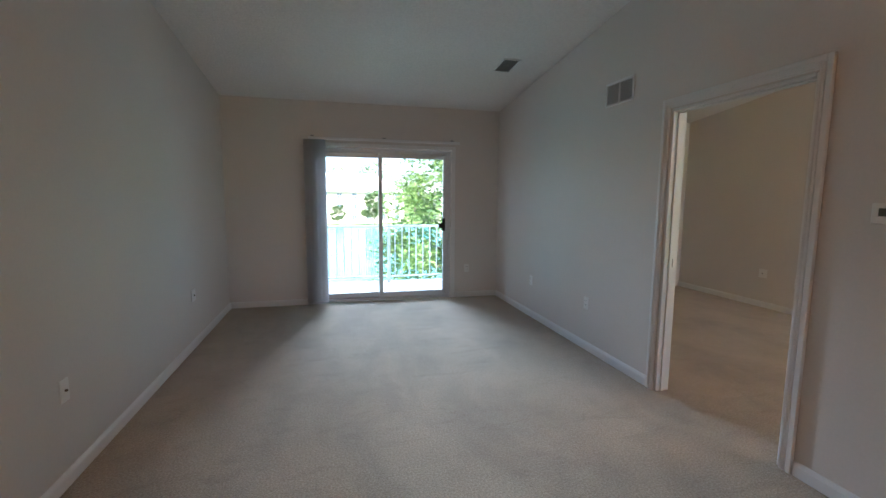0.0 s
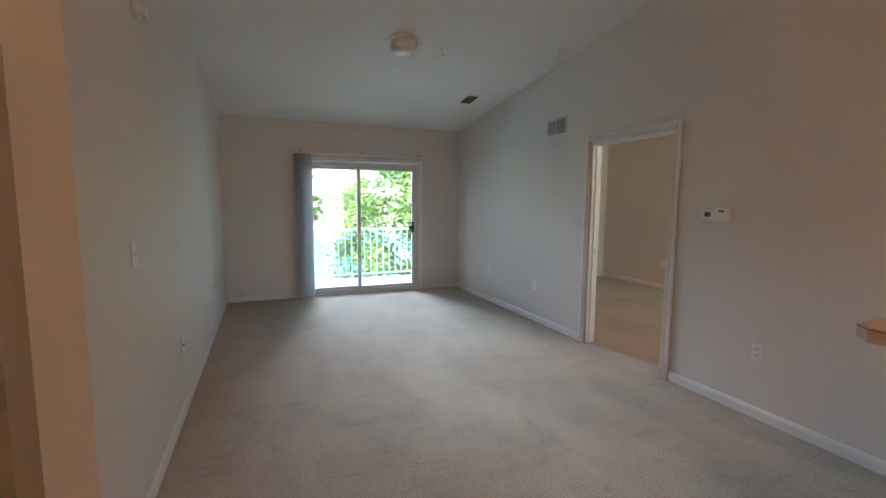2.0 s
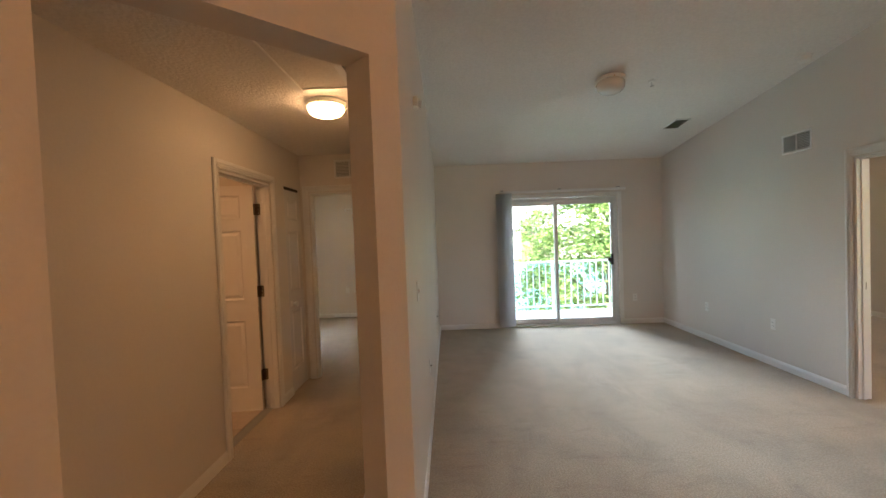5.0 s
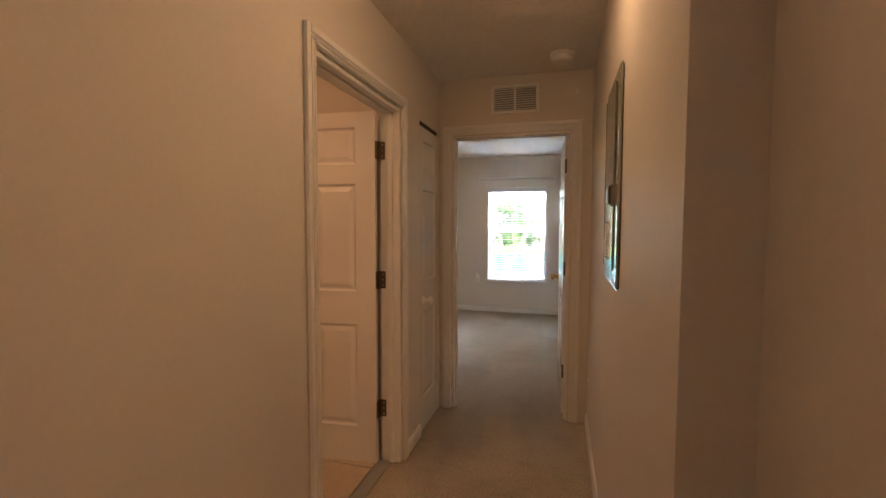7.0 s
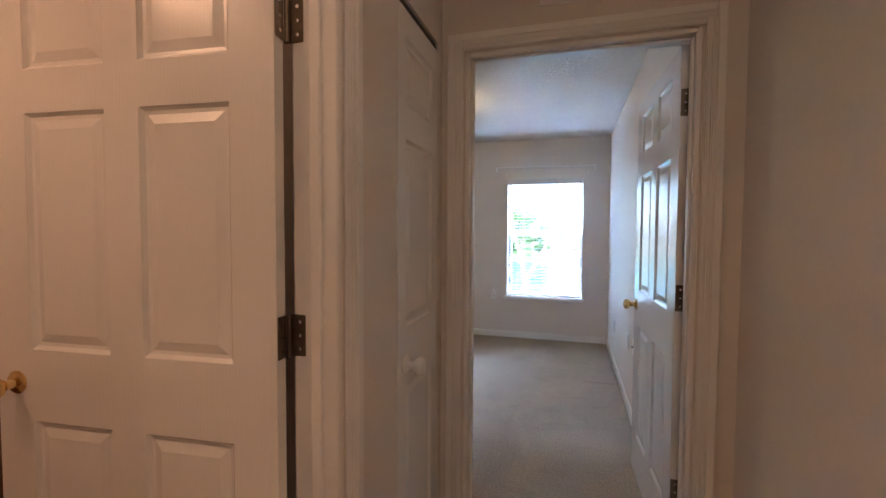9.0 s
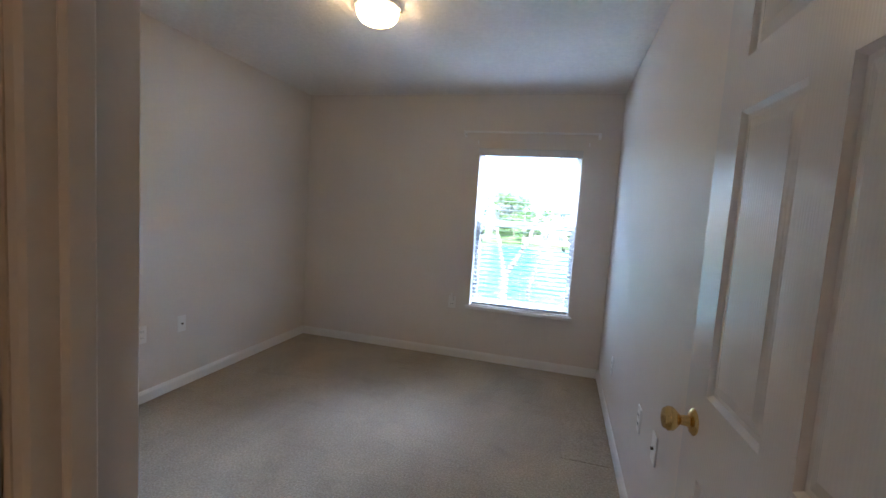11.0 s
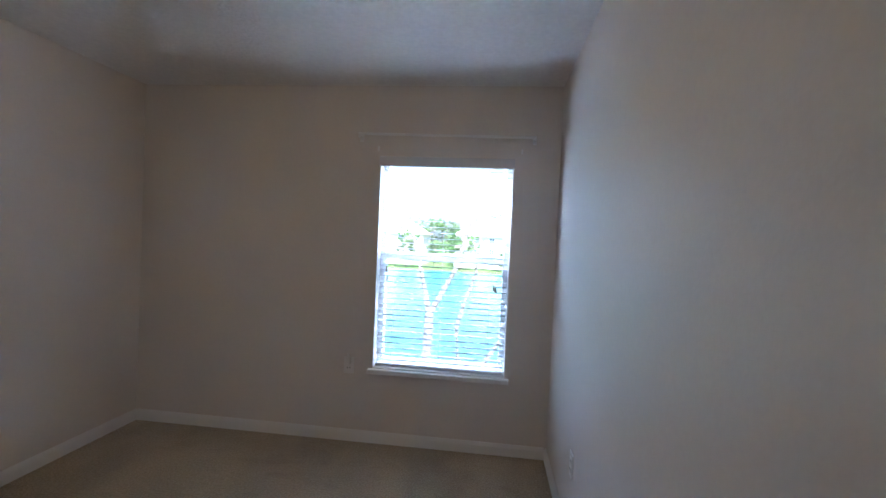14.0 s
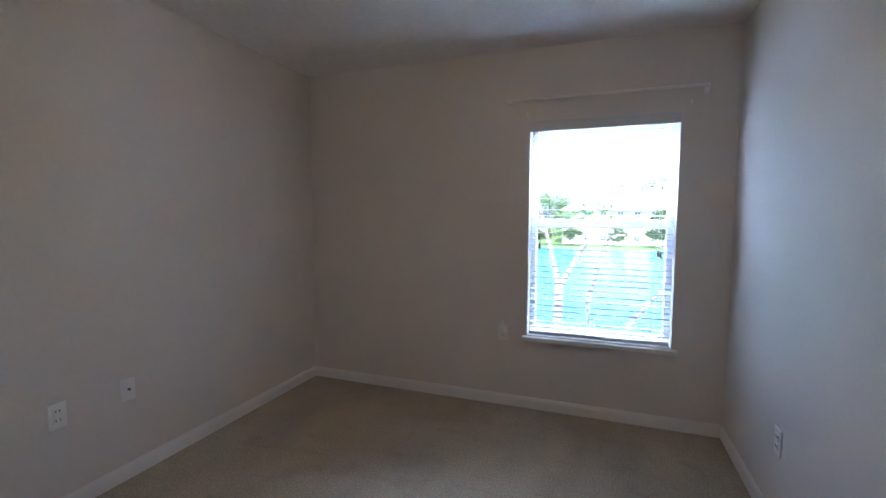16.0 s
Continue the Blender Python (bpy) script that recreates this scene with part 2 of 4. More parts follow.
def box(bm, x0, y0, z0, x1, y1, z1, bevel=0.0, m=None, seg=1):
    vs = bmesh.ops.create_cube(bm, size=1.0)["verts"]
    bmesh.ops.scale(bm, vec=(x1 - x0, y1 - y0, z1 - z0), verts=vs)
    bmesh.ops.translate(bm, vec=((x0 + x1) / 2, (y0 + y1) / 2, (z0 + z1) / 2), verts=vs)
    if bevel:
        es = list({e for v in vs for e in v.link_edges})
        r = bmesh.ops.bevel(bm, geom=es, offset=bevel, segments=seg, affect="EDGES", profile=0.5)
        vs = list({v for f in r["faces"] for v in f.verts} | {v for v in vs if v.is_valid})
    if m is not None:
        bmesh.ops.transform(bm, matrix=m, verts=vs)
    return vs


def cyl(bm, p0, p1, r0, r1=None, n=12, caps=True):
    p0, p1 = Vector(p0), Vector(p1)
    r1 = r0 if r1 is None else r1
    d = p1 - p0
    m = Matrix.Translation((p0 + p1) / 2) @ d.to_track_quat("Z", "Y").to_matrix().to_4x4()
    return bmesh.ops.create_cone(bm, cap_ends=caps, segments=n, radius1=r0, radius2=r1, depth=d.length, matrix=m)["verts"]


def lathe(bm, profile, n=24, m=None):
    """A turned solid round z from pairs of radius and height."""
    rings = []
    for r, z in profile:
        rings.append([bm.verts.new((r * math.cos(2 * math.pi * i / n), r * math.sin(2 * math.pi * i / n), z)) for i in range(n)])
    for a, b in zip(rings, rings[1:]):
        for i in range(n):
            bm.faces.new((a[i], a[(i + 1) % n], b[(i + 1) % n], b[i]))
    bm.faces.new(list(reversed(rings[0]))); bm.faces.new(rings[-1])
    vs = [v for ring in rings for v in ring]
    if m is not None:
        bmesh.ops.transform(bm, matrix=m, verts=vs)
    return vs


def prism(bm, pts, z0, z1):
    lo = [bm.verts.new((x, y, z0)) for x, y in pts]
    hi = [bm.verts.new((x, y, z1)) for x, y in pts]
    bm.faces.new(list(reversed(lo))); bm.faces.new(hi)
    for i in range(len(pts)):
        j = (i + 1) % len(pts)
        bm.faces.new((lo[i], lo[j], hi[j], hi[i]))


def part(name, bm, mat, parent=None, label="", smooth=False):
    me = bpy.data.meshes.new(name)
    bmesh.ops.recalc_face_normals(bm, faces=bm.faces)
    bm.to_mesh(me)
    bm.free()
    me.materials.append(mat)
    if smooth:
        for p in me.polygons:
            p.use_smooth = True
        me.set_sharp_from_angle(angle=radians(40))
    ob = new(name, me)
    if parent is not None:
        ob.parent = parent
    if label:
        ob["label"] = label
    return ob


def boxes(name, mat, parent, *dims, bevel=0.0, label=""):
    bm = bmesh.new()
    for d in dims:
        box(bm, *d, bevel=bevel)
    return part(name, bm, mat, parent, label)


def structure(ob, label="", category=""):
    return tagged(ob, label=label, category=category, kind="structure")


def wall(name, x0, y0, x1, y1, top, openings=(), axis="x", base=0.0, label="painted drywall wall in warm off-white"):
    """A wall along an axis; openings are (start, end, sill, head) along that axis."""
    bm = bmesh.new()
    lo, hi = (x0, x1) if axis == "x" else (y0, y1)
    def piece(a, b, z0, z1):
        if b - a > 1e-4 and z1 - z0 > 1e-4:
            if axis == "x":
                box(bm, a, y0, z0, b, y1, z1)
            else:
                box(bm, x0, a, z0, x1, b, z1)
    at = lo
    for a, b, sill, head in sorted(openings):
        piece(at, a, base, top)
        piece(a, b, base, sill)
        piece(a, b, head, top)
        at = b
    piece(at, hi, base, top)
    return structure(part(name, bm, M_WALL), label, "wall")


# ---- large structure ----
TOP = 3.95
def vault(y):
    return 2.62 + 0.122 * (6.268 - y)

structure(boxes("floor", M_CARPET, None, (-4.2, -3.2, -0.12, 6.35, 6.3, 0.0), (-4.2, 6.3, -0.12, -0.6, 7.8, 0.0)),
          "beige cut-pile carpet with vacuum marks and worn patches", "carpet")
wall("wall_living_window", -0.598, 6.268, 6.35, 6.43, TOP, [(0.44, 2.29, 0.0, 2.06)])
wall("wall_living_door", 2.985, -0.24, 3.10, 6.268, TOP, [(2.055, 3.005, 0.0, 2.035)], "y")
wall("wall_kitchen_back", 3.10, -0.24, 4.7, -0.12, TOP)
wall("wall_kitchen_far", 4.7, -3.2, 4.82, -0.12, TOP, axis="y")
wall("wall_second_room", 6.20, -0.12, 6.35, 6.268, TOP, axis="y")
wall("wall_entry", -2.42, -3.2, 4.7, -3.05, TOP)
wall("wall_entry_side", -2.42, -3.05, -2.30, -0.40, TOP, axis="y")
wall("wall_hall_left", -2.12, -0.15, -2.0, 4.045, 2.6, [(2.345, 3.235, 0.0, 2.035), (3.57, 3.99, 0.0, 2.06)], "y")
wall("wall_hall_end", -4.14, 4.045, -0.925, 4.15, 2.6, [(-1.902, -1.06, 0.0, 2.035)])
wall("wall_bedroom_left", -4.14, 4.15, -4.005, 7.9, 2.6, axis="y")
wall("wall_bedroom_right", -1.055, 4.15, -0.599, 7.9, TOP, axis="y")
wall("wall_bedroom_window", -4.005, 7.745, -1.055, 7.9, 2.6, [(-2.245, -1.352, 0.515, 1.955)])
wall("wall_bath_far", -3.92, 1.0, -3.8, 4.045, 2.6, axis="y")
wall("wall_bath_end", -3.8, 3.45, -2.12, 3.55, 2.6)
wall("wall_bath_near", -3.8, 1.0, -2.12, 1.1, 2.6)
wall("wall_closet", -2.75, 3.55, -2.7, 4.045, 2.6, axis="y")

bm = bmesh.new()
prism(bm, [(-0.598, 1.215), (-0.598, 4.149), (-0.925, 4.149), (-0.925, 1.70), (-0.822, 1.66), (-0.822, 1.231), (-0.702, 1.111)], 0, TOP)
structure(part("wall_partition", bm, M_WALL), "painted wall end between hall and living room", "wall")
bm = bmesh.new()
prism(bm, [(-1.409, 0.403), (-1.529, 0.523), (-2.42, -0.368), (-2.30, -0.488)], 0, TOP)
prism(bm, [(-0.702, 1.111), (-0.822, 1.231), (-1.529, 0.523), (-1.409, 0.403)], 2.255, TOP)
structure(part("wall_diagonal", bm, M_WALL), "angled painted wall with a plain opening to the hall", "wall")

bm = bmesh.new()
vs = [bm.verts.new(p) for p in [(-2.5, -3.2, vault(-3.2)), (6.3, -3.2, vault(-3.2)), (6.3, 6.268, vault(6.268)), (-0.6, 6.268, vault(6.268)),
                                 (-0.6, 1.2, vault(1.2)), (-2.5, -0.7, vault(-0.7))]]
f = bm.faces.new(vs)
up = bmesh.ops.extrude_face_region(bm, geom=[f])["geom"]
bmesh.ops.translate(bm, vec=(0, 0, 0.1), verts=[v for v in up if isinstance(v, bmesh.types.BMVert)])
structure(part("ceiling", bm, M_CEIL), "sloping knockdown-textured off-white ceiling", "ceiling")
bm = bmesh.new()
prism(bm, [(-4.0, 0.5), (-2.06, 0.02), (-2.0, 0.05), (-0.82, 1.23), (-0.75, 4.1), (-4.0, 4.1)], 2.44, 2.55)
structure(part("ceiling_hall", bm, M_CEIL), "flat textured hall ceiling lit warm by a lamp", "ceiling")
structure(boxes("ceiling_bedroom", M_CEIL, None, (-4.1, 4.1, 2.44, -1.0, 7.85, 2.55)), "flat knockdown-textured bedroom ceiling", "ceiling")
# unseen slab that shuts sky light out above the ceilings; no overhang, for more daylight
bm = bmesh.new()
vs = [bm.verts.new(p) for p in [(-5, -4, 4.6), (7, -4, 4.6), (7, 6.6, 3.98), (-5, 6.6, 3.98)]]
f = bm.faces.new(vs)
up = bmesh.ops.extrude_face_region(bm, geom=[f])["geom"]
bmesh.ops.translate(bm, vec=(0, 0, 0.15), verts=[v for v in up if isinstance(v, bmesh.types.BMVert)])
structure(part("roof", bm, M_ROOF), "unseen sloping shingle roof added over the flat to keep sky light out", "roof")


def baseboard(name, x0, y0, x1, y1, side):
    """A skirting board with a chamfered top; side is the wall's normal."""
    a, b = Vector((x0, y0, 0)), Vector((x1, y1, 0))
    n = Vector((*side, 0)).normalized()
    bm = bmesh.new()
    prof = [(0.0, 0.002), (0.014, 0.002), (0.014, 0.058), (0.010, 0.068), (0.005, 0.078), (0.0, 0.08)]
    ends = [[bm.verts.new(p + n * d + Vector((0, 0, z))) for d, z in prof] for p in (a, b)]
    k = len(prof)
    for i in range(k):
        bm.faces.new((ends[0][i], ends[0][(i + 1) % k], ends[1][(i + 1) % k], ends[1][i]))
    bm.faces.new(ends[0]); bm.faces.new(list(reversed(ends[1])))
    return structure(part(name, bm, M_TRIM), "white painted wooden baseboard", "baseboard")


for row in [(-0.597, 1.22, -0.597, 6.267, (1, 0)), (-0.58, 6.267, 0.37, 6.267, (0, -1)), (2.36, 6.267, 2.97, 6.267, (0, -1)),
            (2.984, 3.08, 2.984, 6.26, (-1, 0)), (2.984, 0.05, 2.984, 1.98, (-1, 0)), (6.199, 0, 6.199, 6.26, (-1, 0)),
            (-4.004, 4.17, -4.004, 7.74, (1, 0)), (-3.99, 7.744, -1.07, 7.744, (0, -1)), (-1.056, 5.05, -1.056, 7.74, (-1, 0)),
            (-0.926, 1.72, -0.926, 4.03, (-1, 0)), (-1.999, 0.1, -1.999, 2.27, (1, 0)), (-1.999, 3.32, -1.999, 3.56, (1, 0)),
            (-0.823, 1.24, -0.823, 1.65, (-1, 0)), (-0.603, 1.209, -0.697, 1.115, (1, -1)), (-1.414, 0.398, -2.29, -0.478, (1, -1))]:
    baseboard("baseboard", *row)


def casing(name, width, head, depth, rail=0.07):
    """A moulded door casing with its jambs, standing in an opening of that width along x, from y=0 (room side) to y=depth."""
    root = empty(name, kind="structure", label="white painted moulded door casing and jambs", category="door casing")
    def strip(pname, dims):
        bm = bmesh.new()
        box(bm, *dims, bevel=0.004)
        return part(pname, bm, M_TRIM, root)
    for y0, s in ((0.0, -1), (depth, 1)):
        ya, yb = sorted((y0 + s * 0.001, y0 + s * 0.014))
        yc, yd = sorted((y0 + s * 0.014, y0 + s * 0.021))
        for x0, x1, i0, i1 in ((-rail, -0.006, -rail, -rail + 0.03), (width + 0.006, width + rail, width + rail - 0.03, width + rail)):
            strip("casing_side", (x0, ya, 0, x1, yb, head + rail))
            strip("casing_bead", (i0, yc, 0, i1, yd, head + rail))
            m0, m1 = (-0.034, -0.024) if x0 < 0 else (width + 0.024, width + 0.034)
            ye, yf = sorted((y0 + s * 0.0142, y0 + s * 0.0185))
            strip("casing_bead", (m0, ye, 0, m1, yf, head + 0.034))
            m0, m1 = (-0.017, -0.008) if x0 < 0 else (width + 0.008, width + 0.017)
            strip("casing_bead", (m0, ye, 0, m1, yf, head + 0.017))
        strip("casing_head", (-0.006, ya, head + 0.006, width + 0.006, yb, head + rail))
        strip("casing_bead", (-rail + 0.03, yc, head + rail - 0.03, width + rail - 0.03, yd, head + rail))
        ye, yf = sorted((y0 + s * 0.0142, y0 + s * 0.0185))
        strip("casing_bead", (-0.024, ye, head + 0.024, width + 0.024, yf, head + 0.034))
        strip("casing_bead", (-0.008, ye, head + 0.008, width + 0.008, yf, head + 0.017))
    strip("jamb", (-0.0005, 0.0, 0, 0.018, depth, head))
    strip("jamb", (width - 0.018, 0.0, 0, width + 0.0005, depth, head))
    strip("jamb_head", (0.018, 0.0, head - 0.018, width - 0.018, depth, head + 0.0005))
    ys = depth - 0.05
    strip("door_stop", (0.018, ys - 0.03, 0, 0.028, ys, head - 0.018))
    strip("door_stop", (width - 0.028, ys - 0.03, 0, width - 0.018, ys, head - 0.018))
    strip("door_stop", (0.028, ys - 0.03, head - 0.028, width - 0.028, ys, head - 0.018))
    return root


c = casing("door_casing_bedroom", 0.842, 2.035, 0.105)
c.matrix_basis = pose(-1.902, 4.045, 0)
c = casing("door_casing_bath", 0.89, 2.035, 0.12)
c.matrix_basis = pose(-2.0, 2.345, 0, 0, 0, 90)
c = casing("door_casing_second_room", 0.95, 2.035, 0.115)
c.matrix_basis = pose(2.985, 3.005, 0, 0, 0, -90)
strike = boxes("strike_plate", M_BRONZE, c, (0.018, 0.045, 0.93, 0.0205, 0.075, 0.99))


def panel_door(name, width, height, hinge_left, label, columns=2, hinges=True, knob_z=0.92, thick=0.035, knob_mat=None, jamb_y=0.0):
    """A six-panel moulded door; its hinge edge at x=0, leaf along +x, y from 0 to thick."""
    root = empty(name, kind="structure", label=label, category="door")
    bm = bmesh.new()
    st = 0.115 * min(1, width / 0.76)
    mid = 0.10 * min(1, width / 0.76)
    rows = [(0.22, 0.82), (1.01, 1.62), (1.73, height - 0.085)]
    if columns == 2:
        pw = (width - 2 * st - mid) / 2
        cols = [(st, st + pw), (st + pw + mid, width - st)]
    else:
        cols = [(0.07, width - 0.07)]
    xs = sorted({0.0, width, *[v for c_ in cols for v in c_]})
    zs = sorted({0.008, height, *[v for r_ in rows for v in r_]})
    holes = {(c_, r_) for c_ in cols for r_ in rows}
    for x0, x1 in zip(xs, xs[1:]):
        for z0, z1 in zip(zs, zs[1:]):
            if ((x0, x1), (z0, z1)) in holes:
                continue
            box(bm, x0, 0, z0, x1, thick, z1)
    bmesh.ops.remove_doubles(bm, verts=bm.verts, dist=1e-5)
    part("leaf", bm, M_DOOR, root)
    for (x0, x1) in cols:
        for (z0, z1) in rows:
            bm = bmesh.new()
            for side in (0, 1):
                def P(d, dep):
                    y = dep if side == 0 else thick - dep
                    return [bm.verts.new(p) for p in ((x0 + d, y, z0 + d), (x1 - d, y, z0 + d), (x1 - d, y, z1 - d), (x0 + d, y, z1 - d))]
                rings = [P(0, 0.001), P(0.009, 0.010), P(0.018, 0.011), P(0.042, 0.0035)]
                for a, b in zip(rings, rings[1:]):
                    for i in range(4):
                        bm.faces.new((a[i], a[(i + 1) % 4], b[(i + 1) % 4], b[i]))
                bm.faces.new(rings[-1])
            part("panel", bm, M_DOOR, root)
    if hinges:
        for z in (0.32, 1.075, 1.81):
            bm = bmesh.new()
            cyl(bm, (-0.007, -0.006, z - 0.052), (-0.007, -0.006, z + 0.052), 0.006)
            hinge = part("hinge", bm, M_BRONZE, root, "dark metal butt hinge", smooth=True)
            for dims in ((-0.004, 0.001, z - 0.05, -0.0004, thick - 0.001, z + 0.05), (-0.046, jamb_y - 0.0018, z - 0.05, -0.006, jamb_y + 0.0018, z + 0.05)):
                bm = bmesh.new()
                box(bm, *dims, bevel=0.0012)
                leaf = part("hinge_leaf", bm, M_BRONZE, hinge)
                mid_x, mid_y = (dims[0] + dims[3]) / 2, (dims[1] + dims[4]) / 2
                for k in (-0.032, 0.0, 0.032):
                    bm = bmesh.new()
                    if dims[3] - dims[0] < 0.01:
                        cyl(bm, (dims[0] + 0.0002, mid_y, z + k), (dims[0] - 0.0008, mid_y, z + k), 0.0045, n=8)
                    else:
                        cyl(bm, (mid_x - 0.004, dims[1] - 0.0006, z + k), (mid_x - 0.004, dims[4] + 0.0006, z + k), 0.0045, n=8)
                    part("screw", bm, M_CHROME, root)
    kx = width - 0.065
    for s, y in ((-1, 0.0), (1, thick)):
        bm = bmesh.new()
        lathe(bm, [(0.030, 0.0), (0.031, 0.003), (0.026, 0.008), (0.013, 0.012), (0.011, 0.03), (0.018, 0.036), (0.027, 0.046), (0.028, 0.056), (0.022, 0.066), (0.008, 0.070)],
              20, Matrix.Translation((kx, y, knob_z)) @ Matrix.Rotation(radians(90 if s < 0 else -90), 4, "X"))
        part("knob", bm, knob_mat or M_BRASS, root, "polished brass knob", smooth=True)
    return root


d = panel_door("door_bedroom", 0.80, 2.02, True, "white six-panel door standing open against the wall", knob_z=0.93, jamb_y=0.0085)
d.matrix_basis = pose(-1.068, 4.158, 0, 0, 0, 92.5)
d = panel_door("door_bath", 0.825, 2.02, True, "white six-panel bathroom door standing open", jamb_y=-0.0145)
d.matrix_basis = pose(-2.132, 3.20, 0, 0, 0, 185)
d = panel_door("door_closet", 0.415, 2.025, True, "white moulded bifold closet door, closed", columns=1, hinges=False, knob_z=0.89, knob_mat=M_PLASTIC)
d.matrix_basis = pose(-2.035, 3.987, 0, 0, 0, -90)
structure(boxes("closet_track", M_DARK, None, (-2.10, 3.572, 2.032, -2.01, 3.988, 2.058)), "dark bifold track above the closet door", "door track")

# a cut square let into the bedroom carpet
cp = empty("carpet_patch", kind="structure", label="square of carpet let in with faint seams", category="carpet")
boxes("patch", M_CARPET, cp, (-1.365, 6.31, 0.0005, -1.073, 6.88, 0.004), bevel=0.0015)

# ---- sliding balcony door ----
sd = empty("sliding_door", kind="structure", label="white aluminium sliding glass door to the balcony", category="sliding door")
X0, X1 = 0.44, 2.29
for nm, dm in [("frame_side", (X0, 6.30, 0.0, X0 + 0.05, 6.42, 2.05)), ("frame_side", (X1 - 0.05, 6.30, 0.0, X1, 6.42, 2.05)),
               ("frame_head", (X0 + 0.05, 6.30, 2.0, X1 - 0.05, 6.42, 2.05)), ("track", (X0 + 0.05, 6.30, 0.0, X1 - 0.05, 6.42, 0.035))]:
    boxes(nm, M_ALU, sd, dm, bevel=0.003)
def slider(x0, x1, y):
    s = part("panel", bmesh.new(), M_ALU, sd)
    for nm, dm in [("stile", (x0, y, 0.036, x0 + 0.05, y + 0.035, 1.998)), ("stile", (x1 - 0.05, y, 0.036, x1, y + 0.035, 1.998)),
                   ("rail", (x0 + 0.05, y, 0.036, x1 - 0.05, y + 0.035, 0.11)), ("rail", (x0 + 0.05, y, 1.94, x1 - 0.05, y + 0.035, 1.998))]:
        boxes(nm, M_ALU, s, dm, bevel=0.003)
    g = boxes("pane", M_GLASS, s, (x0 + 0.05, y + 0.014, 0.11, x1 - 0.05, y + 0.02, 1.94))
    g.visible_shadow = False
    return s
slider(0.49, 1.345, 6.36)
p2 = slider(1.295, 2.24, 6.315)
bm = bmesh.new()
box(bm, 2.175, 6.285, 0.95, 2.215, 6.315, 1.13, bevel=0.006)
box(bm, 2.12, 6.265, 1.0, 2.175, 6.285, 1.06, bevel=0.008)
box(bm, 2.155, 6.265, 0.99, 2.19, 6.305, 1.07, bevel=0.006)
part("handle", bm, M_DARK, p2, "black latch handle")
structure(boxes("trim", M_TRIM, None, (X1, 6.252, 0.0, X1 + 0.06, 6.267, 2.06), bevel=0.003), "white casing beside the sliding door", "trim")
structure(boxes("trim", M_TRIM, None, (X0 - 0.06, 6.252, 0.0, X0, 6.267, 2.06), bevel=0.003), "white casing beside the sliding door", "trim")
structure(boxes("trim", M_TRIM, None, (X0 - 0.06, 6.252, 2.061, X1 + 0.06, 6.267, 2.11), bevel=0.003), "white head casing over the sliding door", "trim")

vb = empty("vertical_blind", label="white vertical blind stacked open beside the sliding door", category="blind")
boxes("headrail", M_VINYL, vb, (0.41, 6.173, 2.135, 2.39, 6.213, 2.17), bevel=0.004)
for x in (0.46, 1.36, 2.28):
    boxes("bracket", M_VENT, vb, (x - 0.02, 6.18, 2.171, x + 0.02, 6.267, 2.185), bevel=0.002)
for i in range(15):
    x = 0.378 + i * 0.0158
    bm = bmesh.new()
    z0, z1, w = 0.04, 2.134, 0.042
    a = radians(58 + (i % 3) * 4 - 4)
    lo, hi = [], []
    for k in range(5):
        u = (k / 4 - 0.5) * 2
        px, py = u * w * math.cos(a), u * w * math.sin(a)
        bow = 0.004 * (1 - u * u)
        q = (x + px + bow, 6.19 + py)
        lo.append(bm.verts.new((*q, z0))); hi.append(bm.verts.new((*q, z1)))
    for k in range(4):
        bm.faces.new((lo[k], lo[k + 1], hi[k + 1], hi[k]))
    bmesh.ops.solidify(bm, geom=bm.faces[:], thickness=0.0012)
    part("vane", bm, M_VANE, vb)

# ---- wall plates, vents and other fixtures ----
def outlet(m, kind_="outlet", label="white duplex wall outlet"):
    """A plate on the wall: local x across, z up, y away from the wall."""
    o = empty("wall_outlet" if kind_ == "outlet" else ("light_switch" if kind_ == "switch" else "cable_plate"), label=label,
              category="outlet" if kind_ == "outlet" else ("switch" if kind_ == "switch" else "wall plate"),
              group="wall outlets" if kind_ == "outlet" else "")
    bm = bmesh.new()
    w = 0.058 if kind_ == "double" else 0.036
    box(bm, -w, 0.0, -0.058, w, 0.006, 0.058, bevel=0.003)
    part("plate", bm, M_PLASTIC, o)
    if kind_ == "outlet":
        for z in (-0.02, 0.02):
            bm = bmesh.new()
            box(bm, -0.017, 0.006, z - 0.014, 0.017, 0.0085, z + 0.014, bevel=0.002)
            s = part("socket", bm, M_PLASTIC, o)
            boxes("slot", M_DARK, s, (-0.009, 0.0085, z - 0.003, -0.006, 0.0092, z + 0.007), (0.006, 0.0085, z - 0.003, 0.009, 0.0092, z + 0.007))
    elif kind_ == "switch":
        boxes("toggle", M_PLASTIC, o, (-0.006, 0.006, -0.014, 0.006, 0.016, 0.012), bevel=0.002)
    else:
        bm = bmesh.new()
        cyl(bm, (0, 0.006, 0), (0, 0.016, 0), 0.006)
        part("connector", bm, M_BRONZE, o)
    o.matrix_basis = m
    return o


EAST, WEST, SOUTH = 90, -90, 180   # turns for plates that face -x, +x and -y
outlet(pose(2.9845, 5.106, 0.44, 0, 0, EAST))
outlet(pose(2.9845, 3.93, 0.445, 0, 0, EAST))
outlet(pose(2.9845, 1.31, 0.455, 0, 0, EAST))
outlet(pose(2.53, 6.2675, 0.42, 0, 0, SOUTH), label="white duplex outlet beside the sliding door")
outlet(pose(-0.5975, 4.84, 0.49, 0, 0, WEST), "double", "white cable plate on the wall")
outlet(pose(-0.5975, 2.80, 0.47, 0, 0, WEST), "cable", "blank wall-coloured plate low on the wall")
